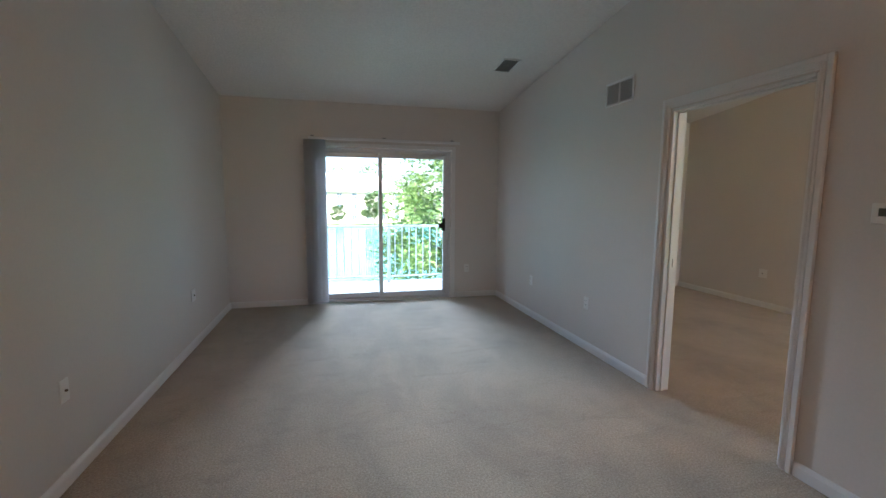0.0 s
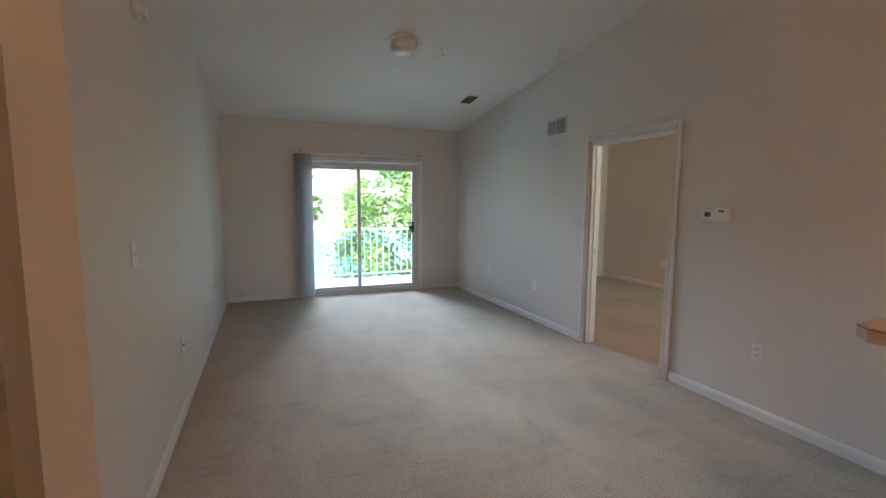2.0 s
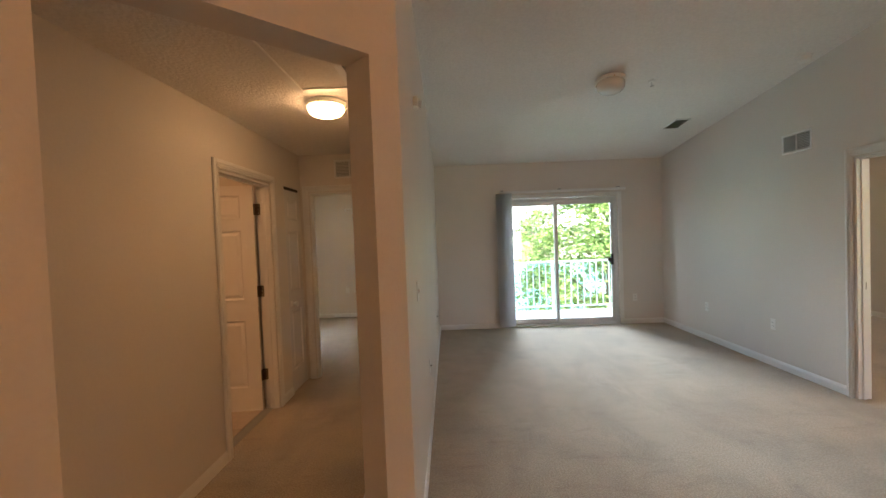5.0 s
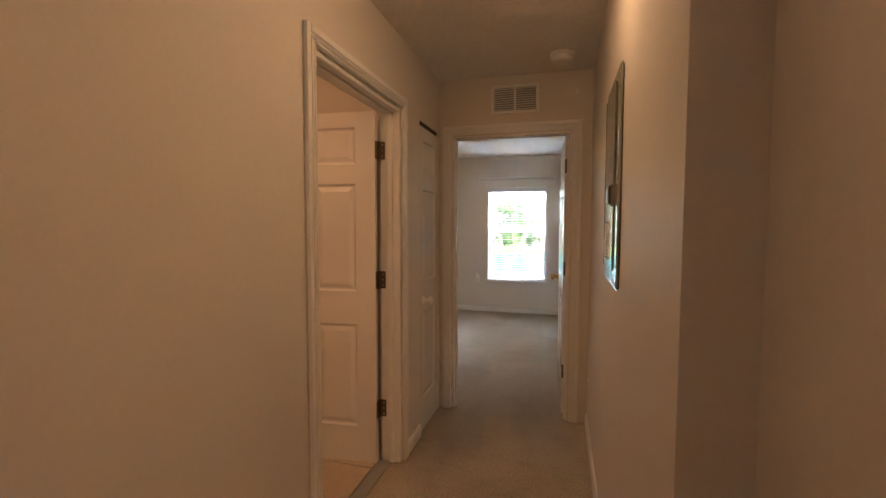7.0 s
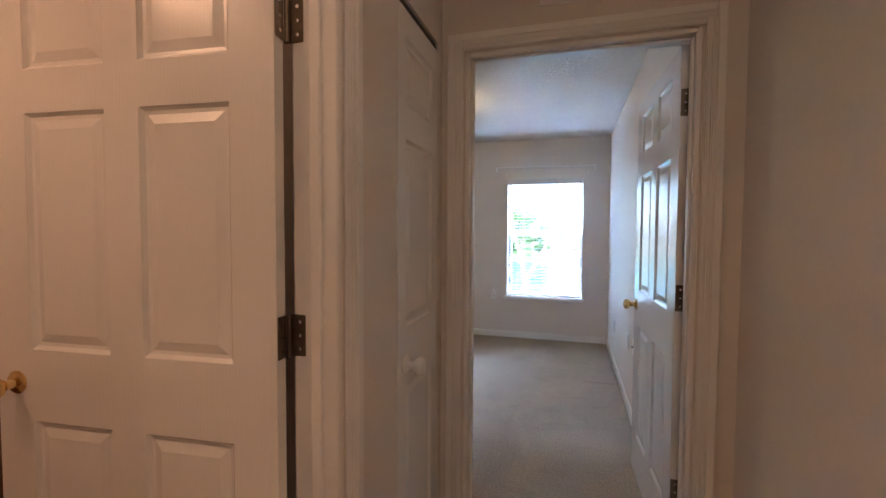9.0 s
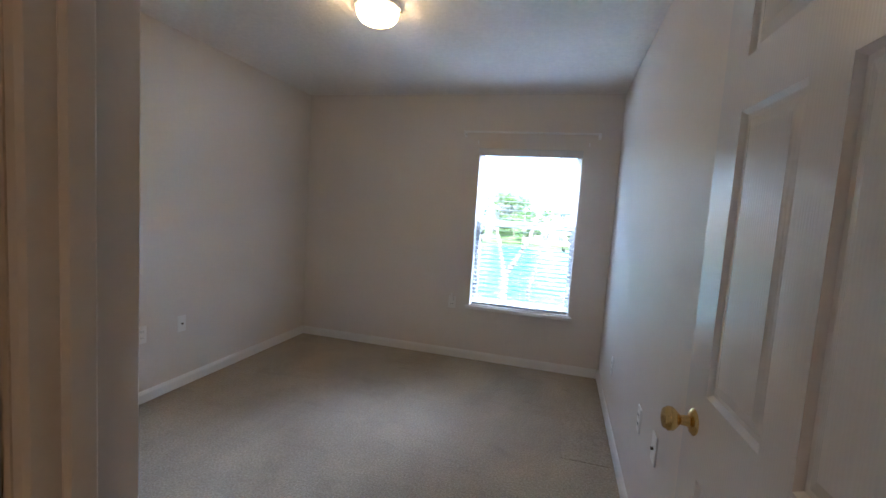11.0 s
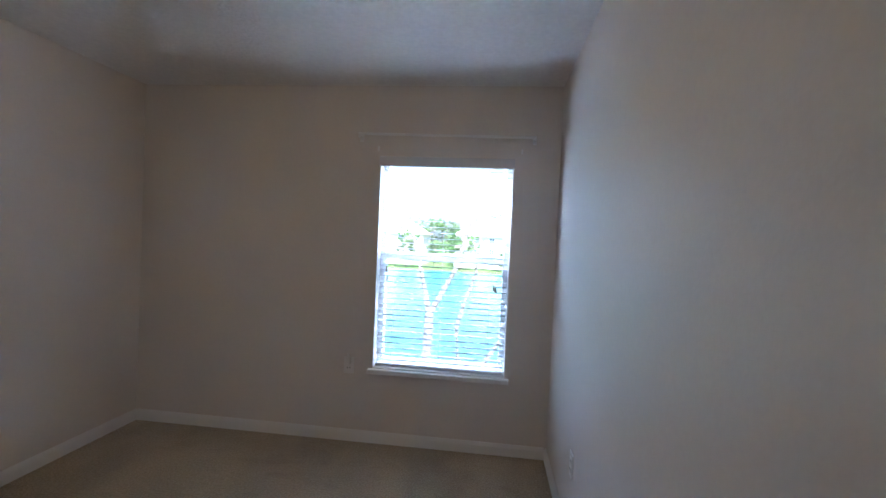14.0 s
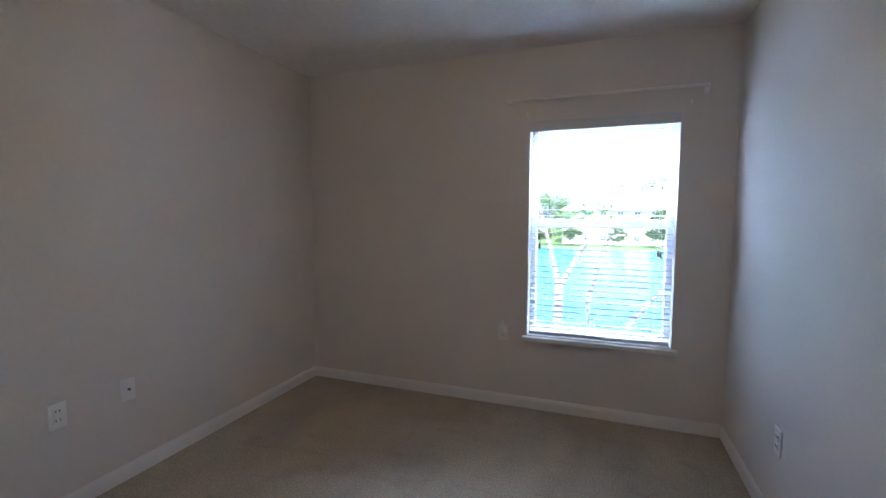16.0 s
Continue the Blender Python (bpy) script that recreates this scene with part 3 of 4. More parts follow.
outlet(pose(-0.5975, 1.80, 1.20, 0, 0, WEST), "switch", "white toggle light switch")
outlet(pose(-4.0045, 5.922, 0.455, 0, 0, WEST))
outlet(pose(-4.0045, 6.227, 0.46, 0, 0, WEST), "cable", "white cable plate on the wall")
outlet(pose(-1.0555, 6.90, 0.40, 0, 0, EAST))
outlet(pose(-1.0555, 5.867, 0.50, 0, 0, EAST))
outlet(pose(-1.0555, 5.549, 0.53, 0, 0, EAST), "cable", "white cable plate on the wall")
outlet(pose(-2.41, 7.7445, 0.525, 0, 0, SOUTH), label="white duplex outlet under the window")
outlet(pose(6.1995, 4.85, 0.45, 0, 0, EAST), "double", "grey cable plate in the second room")
outlet(pose(6.1995, 4.4, 0.40, 0, 0, EAST))
outlet(pose(-0.9255, 3.88, 0.32, 0, 0, EAST), label="white duplex outlet low on the hall wall")
nl = empty("plug_in_freshener", label="small white plug-in over the outlet", category="air freshener")
bm = bmesh.new()
box(bm, -0.018, 0, 0, 0.018, 0.035, 0.05, bevel=0.008, seg=2)
part("body", bm, M_PLASTIC, nl)
bm = bmesh.new(); cyl(bm, (0, 0.02, 0.05), (0, 0.02, 0.075), 0.012, 0.009)
part("cap", bm, M_PLASTIC, nl)
nl.matrix_basis = pose(-2.41, 7.736, 0.535, 0, 0, SOUTH)

th = empty("thermostat", label="white wall thermostat with a grey display", category="thermostat")
bm = bmesh.new(); box(bm, -0.055, 0, -0.045, 0.055, 0.028, 0.045, bevel=0.006, seg=2)
part("body", bm, M_PLASTIC, th)
boxes("display", M_SCREEN, th, (-0.02, 0.0285, -0.012, 0.026, 0.030, 0.022))
th.matrix_basis = pose(2.9845, 1.713, 1.363, 0, 0, EAST)
hu = empty("humidistat", label="white wall humidistat with a dial beside the thermostat", category="humidistat")
bm = bmesh.new(); box(bm, -0.05, 0, -0.055, 0.05, 0.035, 0.055, bevel=0.006, seg=2)
part("body", bm, M_PLASTIC, hu)
boxes("scale", M_SCREEN, hu, (-0.02, 0.0355, 0.02, 0.02, 0.037, 0.035))
hu.matrix_basis = pose(2.9845, 1.607, 1.365, 0, 0, EAST)


def grille(name, w, h, slats, label, two=True, tint=None):
    """A louvred register: local x across, z up, y out of the wall."""
    g = empty(name, label=label, category="air vent", group="ceiling registers" if name == "ceiling_vent" else "")
    f = 0.022
    for dm in [(-w / 2, 0, -h / 2, w / 2, 0.01, -h / 2 + f), (-w / 2, 0, h / 2 - f, w / 2, 0.01, h / 2), (-w / 2, 0, -h / 2 + f, -w / 2 + f, 0.01, h / 2 - f),
               (w / 2 - f, 0, -h / 2 + f, w / 2, 0.01, h / 2 - f)]:
        boxes("frame", M_TRIM, g, dm, bevel=0.003)
    if two:
        boxes("mullion", M_TRIM, g, (-0.008, 0, -h / 2 + f, 0.008, 0.009, h / 2 - f), bevel=0.002)
    boxes("backing", M_VENT, g, (-w / 2 + f, 0.0005, -h / 2 + f, w / 2 - f, 0.0015, h / 2 - f))
    me = None
    for i in range(slats):
        z = -h / 2 + f + (i + 0.5) * (h - 2 * f) / slats
        if me is None:
            bm = bmesh.new()
            box(bm, -w / 2 + f, -0.0006, -0.006, w / 2 - f, 0.0006, 0.006, m=Matrix.Rotation(radians(50), 4, "X"))
            ob = part("slat", bm, tint or M_TRIM, g)
            me = ob.data
        else:
            ob = new("slat", me)
            ob.parent = g
        ob.location = (0, 0.006, z)
    return g


g = grille("return_air_vent", 0.36, 0.195, 10, "white louvred return vent high on the wall")
g.matrix_basis = pose(2.9845, 3.591, 2.283, 0, 0, EAST)
g = grille("hall_vent", 0.335, 0.2, 10, "white louvred vent above the bedroom door")
g.matrix_basis = pose(-1.45, 4.0445, 2.275, 0, 0, SOUTH)
slope = math.degrees(math.atan(-0.122))
g = grille("ceiling_vent", 0.20, 0.32, 9, "white louvred ceiling register", False, M_VENT)
g.matrix_basis = Matrix.Translation((2.488, 4.82, vault(4.82) - 0.001)) @ Matrix.Rotation(radians(slope), 4, "X") @ Matrix.Rotation(radians(-90), 4, "X")
g = grille("ceiling_vent", 0.20, 0.34, 9, "white louvred ceiling register", False, M_VENT)
g.matrix_basis = Matrix.Translation((2.487, 1.64, vault(1.64) - 0.001)) @ Matrix.Rotation(radians(slope), 4, "X") @ Matrix.Rotation(radians(-90), 4, "X")


def flush_lamp(name, glass, label, r=0.14, drop=0.10):
    """A ceiling lamp: a metal pan and a glass dome, hanging down from z=0."""
    o = empty(name, label=label, category="ceiling lamp", group="ceiling lamps")
    bm = bmesh.new()
    lathe(bm, [(r * 0.97, 0.0), (r * 1.04, -0.005), (r * 1.04, -0.03), (r * 0.96, -0.0345)], 32)
    part("pan", bm, M_PLASTIC, o, smooth=True)
    bm = bmesh.new()
    lathe(bm, [(r * 0.93, -0.035), (r * 0.97, -0.046), (r * 0.93, -drop * 0.62), (r * 0.8, -drop * 0.82), (r * 0.55, -drop * 0.95), (r * 0.2, -drop)], 32)
    part("dome", bm, glass, o, smooth=True)
    for k in range(3):
        a = 2.1 * k + 0.4
        bm = bmesh.new()
        cyl(bm, (r * math.cos(a), r * math.sin(a), -0.03), (1.07 * r * math.cos(a), 1.07 * r * math.sin(a), -0.03), 0.005, n=8)
        part("thumbscrew", bm, M_BRASS, o)
    return o


def on_vault(o, x, y):
    o.matrix_basis = Matrix.Translation((x, y, vault(y) - 0.001)) @ Matrix.Rotation(radians(slope), 4, "X")


on_vault(flush_lamp("ceiling_lamp", M_LAMP_OFF, "unlit frosted glass flush ceiling lamp", 0.135, 0.14), 1.2, 3.56)
o = flush_lamp("ceiling_lamp", M_LAMP_HALL, "lit frosted glass flush lamp on the hall ceiling", 0.125, 0.10)
o.matrix_basis = pose(-1.2, 2.28, 2.439)
o = flush_lamp("ceiling_lamp", M_LAMP_ON, "lit frosted glass flush lamp on the bedroom ceiling", 0.115, 0.11)
o.matrix_basis = pose(-2.5, 5.99, 2.439)
on_vault(flush_lamp("ceiling_lamp", M_LAMP_WARM, "lit warm flush lamp over the entry", 0.16, 0.12), 0.75, -1.75)
on_vault(flush_lamp("ceiling_lamp", M_LAMP_KITCHEN, "lit warm flush lamp over the kitchen", 0.16, 0.12), 3.1, -1.3)
o = flush_lamp("ceiling_lamp", M_LAMP_BATH, "lit warm flush lamp on the bathroom ceiling", 0.125, 0.10)
o.matrix_basis = pose(-3.0, 2.3, 2.439)


# unseen fill lamp, added only to warm the wall seen through the doorway
on_vault(flush_lamp("ceiling_lamp", M_FILL_SECOND, "added unseen flush lamp that warms the second room", 0.14, 0.11), 5.3, 1.6)


def detector(name, r, h, label):
    o = empty(name, label=label, category="smoke detector", group="smoke detectors")
    bm = bmesh.new(); lathe(bm, [(r, 0.0), (r, -h * 0.35), (r * 0.96, -h * 0.4)], 28)
    part("base", bm, M_PLASTIC, o, smooth=True)
    bm = bmesh.new(); lathe(bm, [(r * 0.86, -h * 0.4), (r * 0.84, -h * 0.8), (r * 0.7, -h), (r * 0.2, -h * 1.03)], 28)
    part("cover", bm, M_PLASTIC, o, smooth=True)
    return o


on_vault(detector("smoke_detector", 0.062, 0.045, "white round smoke detector on the sloping ceiling"), 2.82, 3.29)
o = detector("smoke_detector", 0.075, 0.05, "white round smoke detector on the hall ceiling")
o.matrix_basis = pose(-1.13, 3.73, 2.439)
sp = empty("fire_sprinkler", label="small pendent fire sprinkler in a white collar", category="sprinkler")
bm = bmesh.new(); lathe(bm, [(0.035, 0.0), (0.033, -0.006), (0.015, -0.01)], 20); part("collar", bm, M_PLASTIC, sp, smooth=True)
bm = bmesh.new(); cyl(bm, (0, 0, -0.01), (0, 0, -0.045), 0.007); cyl(bm, (0, 0, -0.045), (0, 0, -0.048), 0.016); part("nozzle", bm, M_CHROME, sp)
on_vault(sp, 1.63, 3.64)
sp = empty("door_chime", label="white plastic horn high on the wall", category="alarm horn")
bm = bmesh.new(); box(bm, -0.045, 0, -0.03, 0.045, 0.03, 0.03, bevel=0.006, seg=2); part("body", bm, M_PLASTIC, sp)
bm = bmesh.new(); cyl(bm, (0, 0.03, -0.005), (0, 0.055, -0.01), 0.02, 0.025); part("horn", bm, M_PLASTIC, sp)
sp.matrix_basis = pose(-0.5975, 2.09, 2.35, 0, 0, WEST)

# attic hatch in the hall ceiling
ah = empty("attic_hatch", kind="structure", label="painted attic hatch with flat trim in the hall ceiling", category="hatch")
for dm in [(-1.31, 1.25, 2.425, -1.26, 2.03, 2.4395), (-0.98, 1.25, 2.425, -0.935, 2.03, 2.4395), (-1.26, 1.98, 2.425, -0.98, 2.03, 2.4395), (-1.26, 1.25, 2.425, -0.98, 1.30, 2.4395)]:
    boxes("trim", M_TRIM, ah, dm, bevel=0.003)
boxes("lid", M_CEIL, ah, (-1.26, 1.30, 2.433, -0.98, 1.98, 2.4395))

# electrical panel
ep = empty("breaker_panel", label="grey painted steel breaker panel in the hall wall", category="breaker panel")
bm = bmesh.new(); box(bm, -0.213, 0.0, -0.382, 0.205, 0.012, 0.382, bevel=0.008); part("cover", bm, M_PANEL, ep)
bm = bmesh.new(); box(bm, -0.115, 0.0125, -0.325, 0.172, 0.017, 0.345, bevel=0.002); dr = part("door", bm, M_PANEL, ep)
boxes("hinge_strip", M_PANEL, ep, (0.178, 0.0125, -0.325, 0.190, 0.0185, 0.345), bevel=0.002)
boxes("shadow_gap", M_DARK, ep, (-0.1185, 0.0121, -0.325, -0.1152, 0.0128, 0.345))
lt = boxes("latch", M_PANEL, dr, (-0.108, 0.0172, -0.092, -0.052, 0.024, -0.012), bevel=0.003)
boxes("latch_slot", M_DARK, lt, (-0.106, 0.0242, -0.085, -0.072, 0.031, -0.02))
lab = boxes("paper_label", M_PAPER, dr, (-0.03, 0.0172, -0.292, 0.112, 0.0182, -0.147), label="white printed paper label")
for k in range(9):
    w = 0.105 - 0.02 * (k % 3)
    boxes("text_line", M_INK, lab, (0.095 - w, 0.0183, -0.272 + k * 0.0125, 0.095, 0.0186, -0.2705 + k * 0.0125))
for z in (-0.288, -0.153):
    boxes("text_bar", M_DARK, lab, (-0.028, 0.0183, z, 0.11, 0.0187, z + 0.004))
for z in (-0.30, 0.0, 0.31):
    for x in (-0.19, 0.2):
        bm = bmesh.new(); cyl(bm, (x, 0.012, z), (x, 0.0155, z), 0.005, n=10); part("screw", bm, M_CHROME, ep)
ep.matrix_basis = pose(-0.9255, 2.683, 1.553, 0, 0, EAST)

# ---- kitchen ----
bm = bmesh.new()
prism(bm, [(1.76, -2.6), (1.76, 0.04), (2.9845, 0.04), (2.9845, -0.07), (1.87, -0.07), (1.87, -2.6)], 0, 1.041)
structure(part("wall_bar", bm, M_WALL), "painted half wall under the breakfast bar", "half wall")
bm = bmesh.new()
prism(bm, [(1.565, -2.6), (1.565, 0.165), (1.61, 0.21), (2.9845, 0.21), (2.9845, -0.205), (1.895, -0.205), (1.895, -2.6)], 1.0415, 1.085)
es = [e for e in bm.edges if all(abs(v.co.z - 1.085) < 1e-4 for v in e.verts)]
bmesh.ops.bevel(bm, geom=es, offset=0.004, segments=2, affect="EDGES")
bt = tagged(part("bar_top", bm, M_LAM), label="beige laminate breakfast bar top with a dark edge seam", category="countertop")
bm = bmesh.new()
prism(bm, [(1.5635, -2.6), (1.5635, 0.1655), (1.6095, 0.2115), (2.98, 0.2115), (2.98, 0.20), (1.615, 0.20), (1.575, 0.16), (1.575, -2.6)], 1.0785, 1.081)
part("edge_seam", bm, M_LAM_EDGE, bt, "dark seam line along the edge")


def cabinet(name, w, d, h, doors, label, kick=0.0, mat=None):
    """A face-frame unit: back on y=0, front towards -y, x from 0 to w."""
    mat = mat or M_OAK
    c_ = empty(name, label=label, category="cabinet", group=name.replace("_", " ") + "s")
    bm = bmesh.new()
    box(bm, 0, -d + 0.02, kick, w, 0, h, bevel=0.002)
    if kick:
        box(bm, 0.0, -d + 0.08, 0, w, -0.02, kick)
    part("body", bm, mat, c_)
    boxes("face_frame", mat, c_, (0, -d + 0.0, kick, 0.035, -d + 0.0195, h), (w - 0.035, -d, kick, w, -d + 0.0195, h),
          (0.035, -d, h - 0.04, w - 0.035, -d + 0.0195, h), (0.035, -d, kick, w - 0.035, -d + 0.0195, kick + 0.04), bevel=0.001)
    dw = (w - 0.03) / doors
    for i in range(doors):
        x0 = 0.015 + i * dw
        bm = bmesh.new()
        z0, z1, x1 = kick + 0.02, h - 0.02, x0 + dw - 0.006
        s = 0.055
        for dm in [(x0, z0, x0 + s, z1), (x1 - s, z0, x1, z1), (x0 + s, z0, x1 - s, z0 + s), (x0 + s, z1 - s, x1 - s, z1)]:
            box(bm, dm[0], -d - 0.02, dm[1], dm[2], -d - 0.001, dm[3], bevel=0.003)
        dd = part("door", bm, mat, c_)
        boxes("door_panel", mat, dd, (x0 + s, -d - 0.012, z0 + s, x1 - s, -d - 0.004, z1 - s))
    return c_


c = cabinet("upper_cabinet", 0.96, 0.30, 0.72, 2, "honey oak upper kitchen cabinet with framed doors")
c.matrix_basis = pose(3.003, -0.2405, 1.35)
c = cabinet("upper_cabinet", 0.75, 0.30, 0.36, 2, "short honey oak cabinet above the refrigerator")
c.matrix_basis = pose(3.965, -0.2405, 1.715)
for x0, w, n in ((2.55, 0.65, 2), (3.205, 0.65, 2)):
    c = cabinet("base_cabinet", w, 0.58, 0.868, n, "honey oak base cabinet under the counter", kick=0.09)
    c.matrix_basis = pose(x0, -0.2405, 0)
for y0 in (-2.55, -1.7):
    c = cabinet("base_cabinet", 0.8, 0.58, 0.868, 2, "honey oak base cabinet under the counter", kick=0.09)
    c.matrix_basis = pose(1.872, y0, 0, 0, 0, 90)
bm = bmesh.new()
prism(bm, [(1.872, -2.58), (1.872, -0.242), (3.87, -0.242), (3.87, -0.86), (2.50, -0.86), (2.50, -2.58)], 0.87, 0.91)
ct = tagged(part("countertop", bm, M_LAM), label="beige laminate kitchen counter with a low backsplash", category="countertop")
boxes("backsplash", M_LAM, ct, (2.99, -0.265, 0.91, 3.87, -0.242, 1.01), bevel=0.003)
sk = empty("sink", -0.06, -0.1, 0, label="stainless steel drop-in kitchen sink", category="sink")
bm = bmesh.new()
for dm in [(2.30, -0.70, 0.9105, 2.95, -0.66, 0.922), (2.30, -0.24, 0.9105, 2.95, -0.19, 0.922), (2.30, -0.66, 0.9105, 2.34, -0.24, 0.922), (2.90, -0.66, 0.9105, 2.95, -0.24, 0.922)]:
    box(bm, *dm, bevel=0.005)
part("rim", bm, M_CHROME, sk)
boxes("basin", M_CHROME, sk, (2.34, -0.66, 0.9105, 2.90, -0.24, 0.9125))
fa = empty("faucet", -0.03, -0.1, 0, label="chrome single-lever kitchen faucet behind the sink", category="faucet")
bm = bmesh.new()
box(bm, 2.78, -0.24, 0.9225, 3.02, -0.19, 0.935, bevel=0.005)
lathe(bm, [(0.026, 0), (0.024, 0.05), (0.02, 0.07)], 16, pose(2.90, -0.215, 0.935))
part("base", bm, M_CHROME, fa, smooth=True)
bm = bmesh.new(); cyl(bm, (2.90, -0.215, 0.985), (2.86, -0.38, 1.03), 0.012, 0.010); cyl(bm, (2.86, -0.375, 1.03), (2.86, -0.38, 0.995), 0.011); part("spout", bm, M_CHROME, fa, smooth=True)
bm = bmesh.new(); cyl(bm, (2.90, -0.215, 1.005), (2.92, -0.25, 1.065), 0.008, 0.012); bmesh.ops.create_uvsphere(bm, u_segments=12, v_segments=8, radius=0.015, matrix=pose(2.922, -0.252, 1.07)); part("lever", bm, M_CHROME, fa, smooth=True)
fr = empty("refrigerator", -0.06, -0.1, 0, label="black textured refrigerator beside the counter", category="refrigerator")
bm = bmesh.new(); box(bm, 3.94, -0.80, 0.02, 4.66, -0.16, 1.70, bevel=0.012, seg=2); part("body", bm, M_BLACK, fr)
for z0, z1 in ((0.10, 1.15), (1.16, 1.70)):
    bm = bmesh.new(); box(bm, 3.94, -0.87, z0, 4.66, -0.805, z1, bevel=0.015, seg=2); dd = part("door", bm, M_BLACK, fr)
    boxes("handle", M_BLACK, dd, (4.0, -0.91, z0 + 0.1, 4.03, -0.872, z1 - 0.1), bevel=0.008)
boxes("foot", M_DARK, fr, (3.98, -0.78, 0.0, 4.62, -0.2, 0.02))
ld = empty("step_ladder", -0.06, -0.14, 0, label="folded cream metal step ladder standing on the refrigerator", category="step ladder")
for y in (-0.50, -0.80):
    bm = bmesh.new(); box(bm, 4.02, y - 0.02, 1.7005, 4.05, y + 0.02, 2.14, bevel=0.004); part("rail", bm, M_PLASTIC, ld)
for z in (1.78, 1.94, 2.11):
    bm = bmesh.new(); box(bm, 4.0, -0.78, z, 4.09, -0.52, z + 0.025, bevel=0.004); part("step", bm, M_PLASTIC, ld)
tb = empty("storage_tub", -0.06, -0.14, 0, label="blue plastic storage tub behind the ladder", category="storage tub")
bm = bmesh.new(); box(bm, 4.12, -0.86, 1.7005, 4.45, -0.46, 2.03, bevel=0.02, seg=2); part("body", bm, M_BLUE, tb)
bm = bmesh.new(); box(bm, 4.10, -0.88, 2.031, 4.47, -0.445, 2.075, bevel=0.01); part("lid", bm, M_BLUE, tb)

# ---- bathroom ----
c = cabinet("bath_vanity", 1.1, 0.55, 0.79, 2, "dark oak bathroom vanity cabinet", kick=0.09, mat=M_OAK_DARK)
c.matrix_basis = pose(-3.799, 2.345, 0, 0, 0, 90)
vt = tagged(boxes("vanity_top", M_LAM, None, (-3.799, 2.32, 0.7905, -3.22, 3.449, 0.825), bevel=0.006), label="cream cultured marble vanity top", category="countertop")
boxes("side_splash", M_LAM, vt, (-3.78, 3.425, 0.826, -3.225, 3.4485, 0.92), bevel=0.004)
bf = structure(boxes("bath_floor", M_VENT, None, (-3.8, 1.1, 0.0005, -2.06, 3.45, 0.004)), "beige square floor tiles with grey joints", "tile floor")

# ---- bedroom window ----
W0, W1, Z0, Z1 = -2.245, -1.352, 0.515, 1.955
wn_ = empty("window_bedroom", kind="structure", label="white vinyl single-hung window", category="window")
for nm, dm in [("window_frame", (W0, 7.8380, Z0, W0 + 0.04, 7.8930, Z1)), ("window_frame", (W1 - 0.04, 7.8380, Z0, W1, 7.8930, Z1)), ("window_frame", (W0 + 0.04, 7.8380, Z1 - 0.04, W1 - 0.04, 7.8930, Z1)),
               ("window_frame", (W0 + 0.04, 7.8380, Z0, W1 - 0.04, 7.8930, Z0 + 0.05)), ("meeting_rail", (W0 + 0.04, 7.8330, 1.26, W1 - 0.04, 7.8880, 1.315))]:
    boxes(nm, M_VINYL, wn_, dm, bevel=0.004)
for a, b in ((Z0 + 0.05, 1.26), (1.315, Z1 - 0.04)):
    g = boxes("pane", M_GLASS, wn_, (W0 + 0.04, 7.8600, a, W1 - 0.04, 7.8660, b))
    g.visible_shadow = False
boxes("window_sill", M_TRIM, wn_, (W0 - 0.03, 7.7030, Z0 - 0.03, W1 + 0.03, 7.7440, Z0), (W0 + 0.001, 7.7440, Z0 - 0.003, W1 - 0.001, 7.8380, Z0 + 0.006), bevel=0.004)
for x in (W0 + 0.2, W1 - 0.2):
    boxes("sash_lock", M_VINYL, wn_, (x - 0.03, 7.8180, 1.30, x + 0.03, 7.8320, 1.32), bevel=0.003)
bl = empty("mini_blind", label="white horizontal blind lowered over the bedroom window", category="blind")
bm = bmesh.new(); box(bm, W0 - 0.005, 7.7130, Z1 - 0.06, W1 + 0.005, 7.7420, Z1 + 0.005, bevel=0.004); part("valance", bm, M_SLAT, bl)
boxes("headrail", M_SLAT, bl, (W0 + 0.005, 7.7480, Z1 - 0.04, W1 - 0.005, 7.7930, Z1 - 0.003), bevel=0.003)
me = None
n_sl = 35
for i in range(n_sl):
    z = Z0 + 0.06 + i * (Z1 - 0.075 - Z0 - 0.06) / (n_sl - 1)
    if me is None:
        bm = bmesh.new()
        half = (W1 - W0) / 2 - 0.012
        vs_ = []
        for x in (-half, half):
            vs_.append([bm.verts.new((x, y, 0.003 * (1 - (y / 0.025) ** 2))) for y in (-0.025, -0.012, 0.0, 0.012, 0.025)])
        for k in range(4):
            bm.faces.new((vs_[0][k], vs_[1][k], vs_[1][k + 1], vs_[0][k + 1]))
        bmesh.ops.solidify(bm, geom=bm.faces[:], thickness=0.003)
        ob = part("slat", bm, M_SLAT, bl)
        me = ob.data
    else:
        ob = new("slat", me)
        ob.parent = bl
    ob.location = ((W0 + W1) / 2, 7.7830, z)
    ob.rotation_euler = (radians(3 + 0.8 * math.sin(i * 2.3)), 0, 0)
boxes("bottom_rail", M_SLAT, bl, (W0 + 0.012, 7.7630, Z0 + 0.012, W1 - 0.012, 7.8080, Z0 + 0.032), bevel=0.004)
for x in (W0 + 0.12, (W0 + W1) / 2, W1 - 0.12):
    for y in (7.7570, 7.8095):
        bm = bmesh.new(); cyl(bm, (x, y, Z0 + 0.03), (x, y, Z1 - 0.04), 0.0009, n=5); part("ladder_cord", bm, M_SLAT, bl)
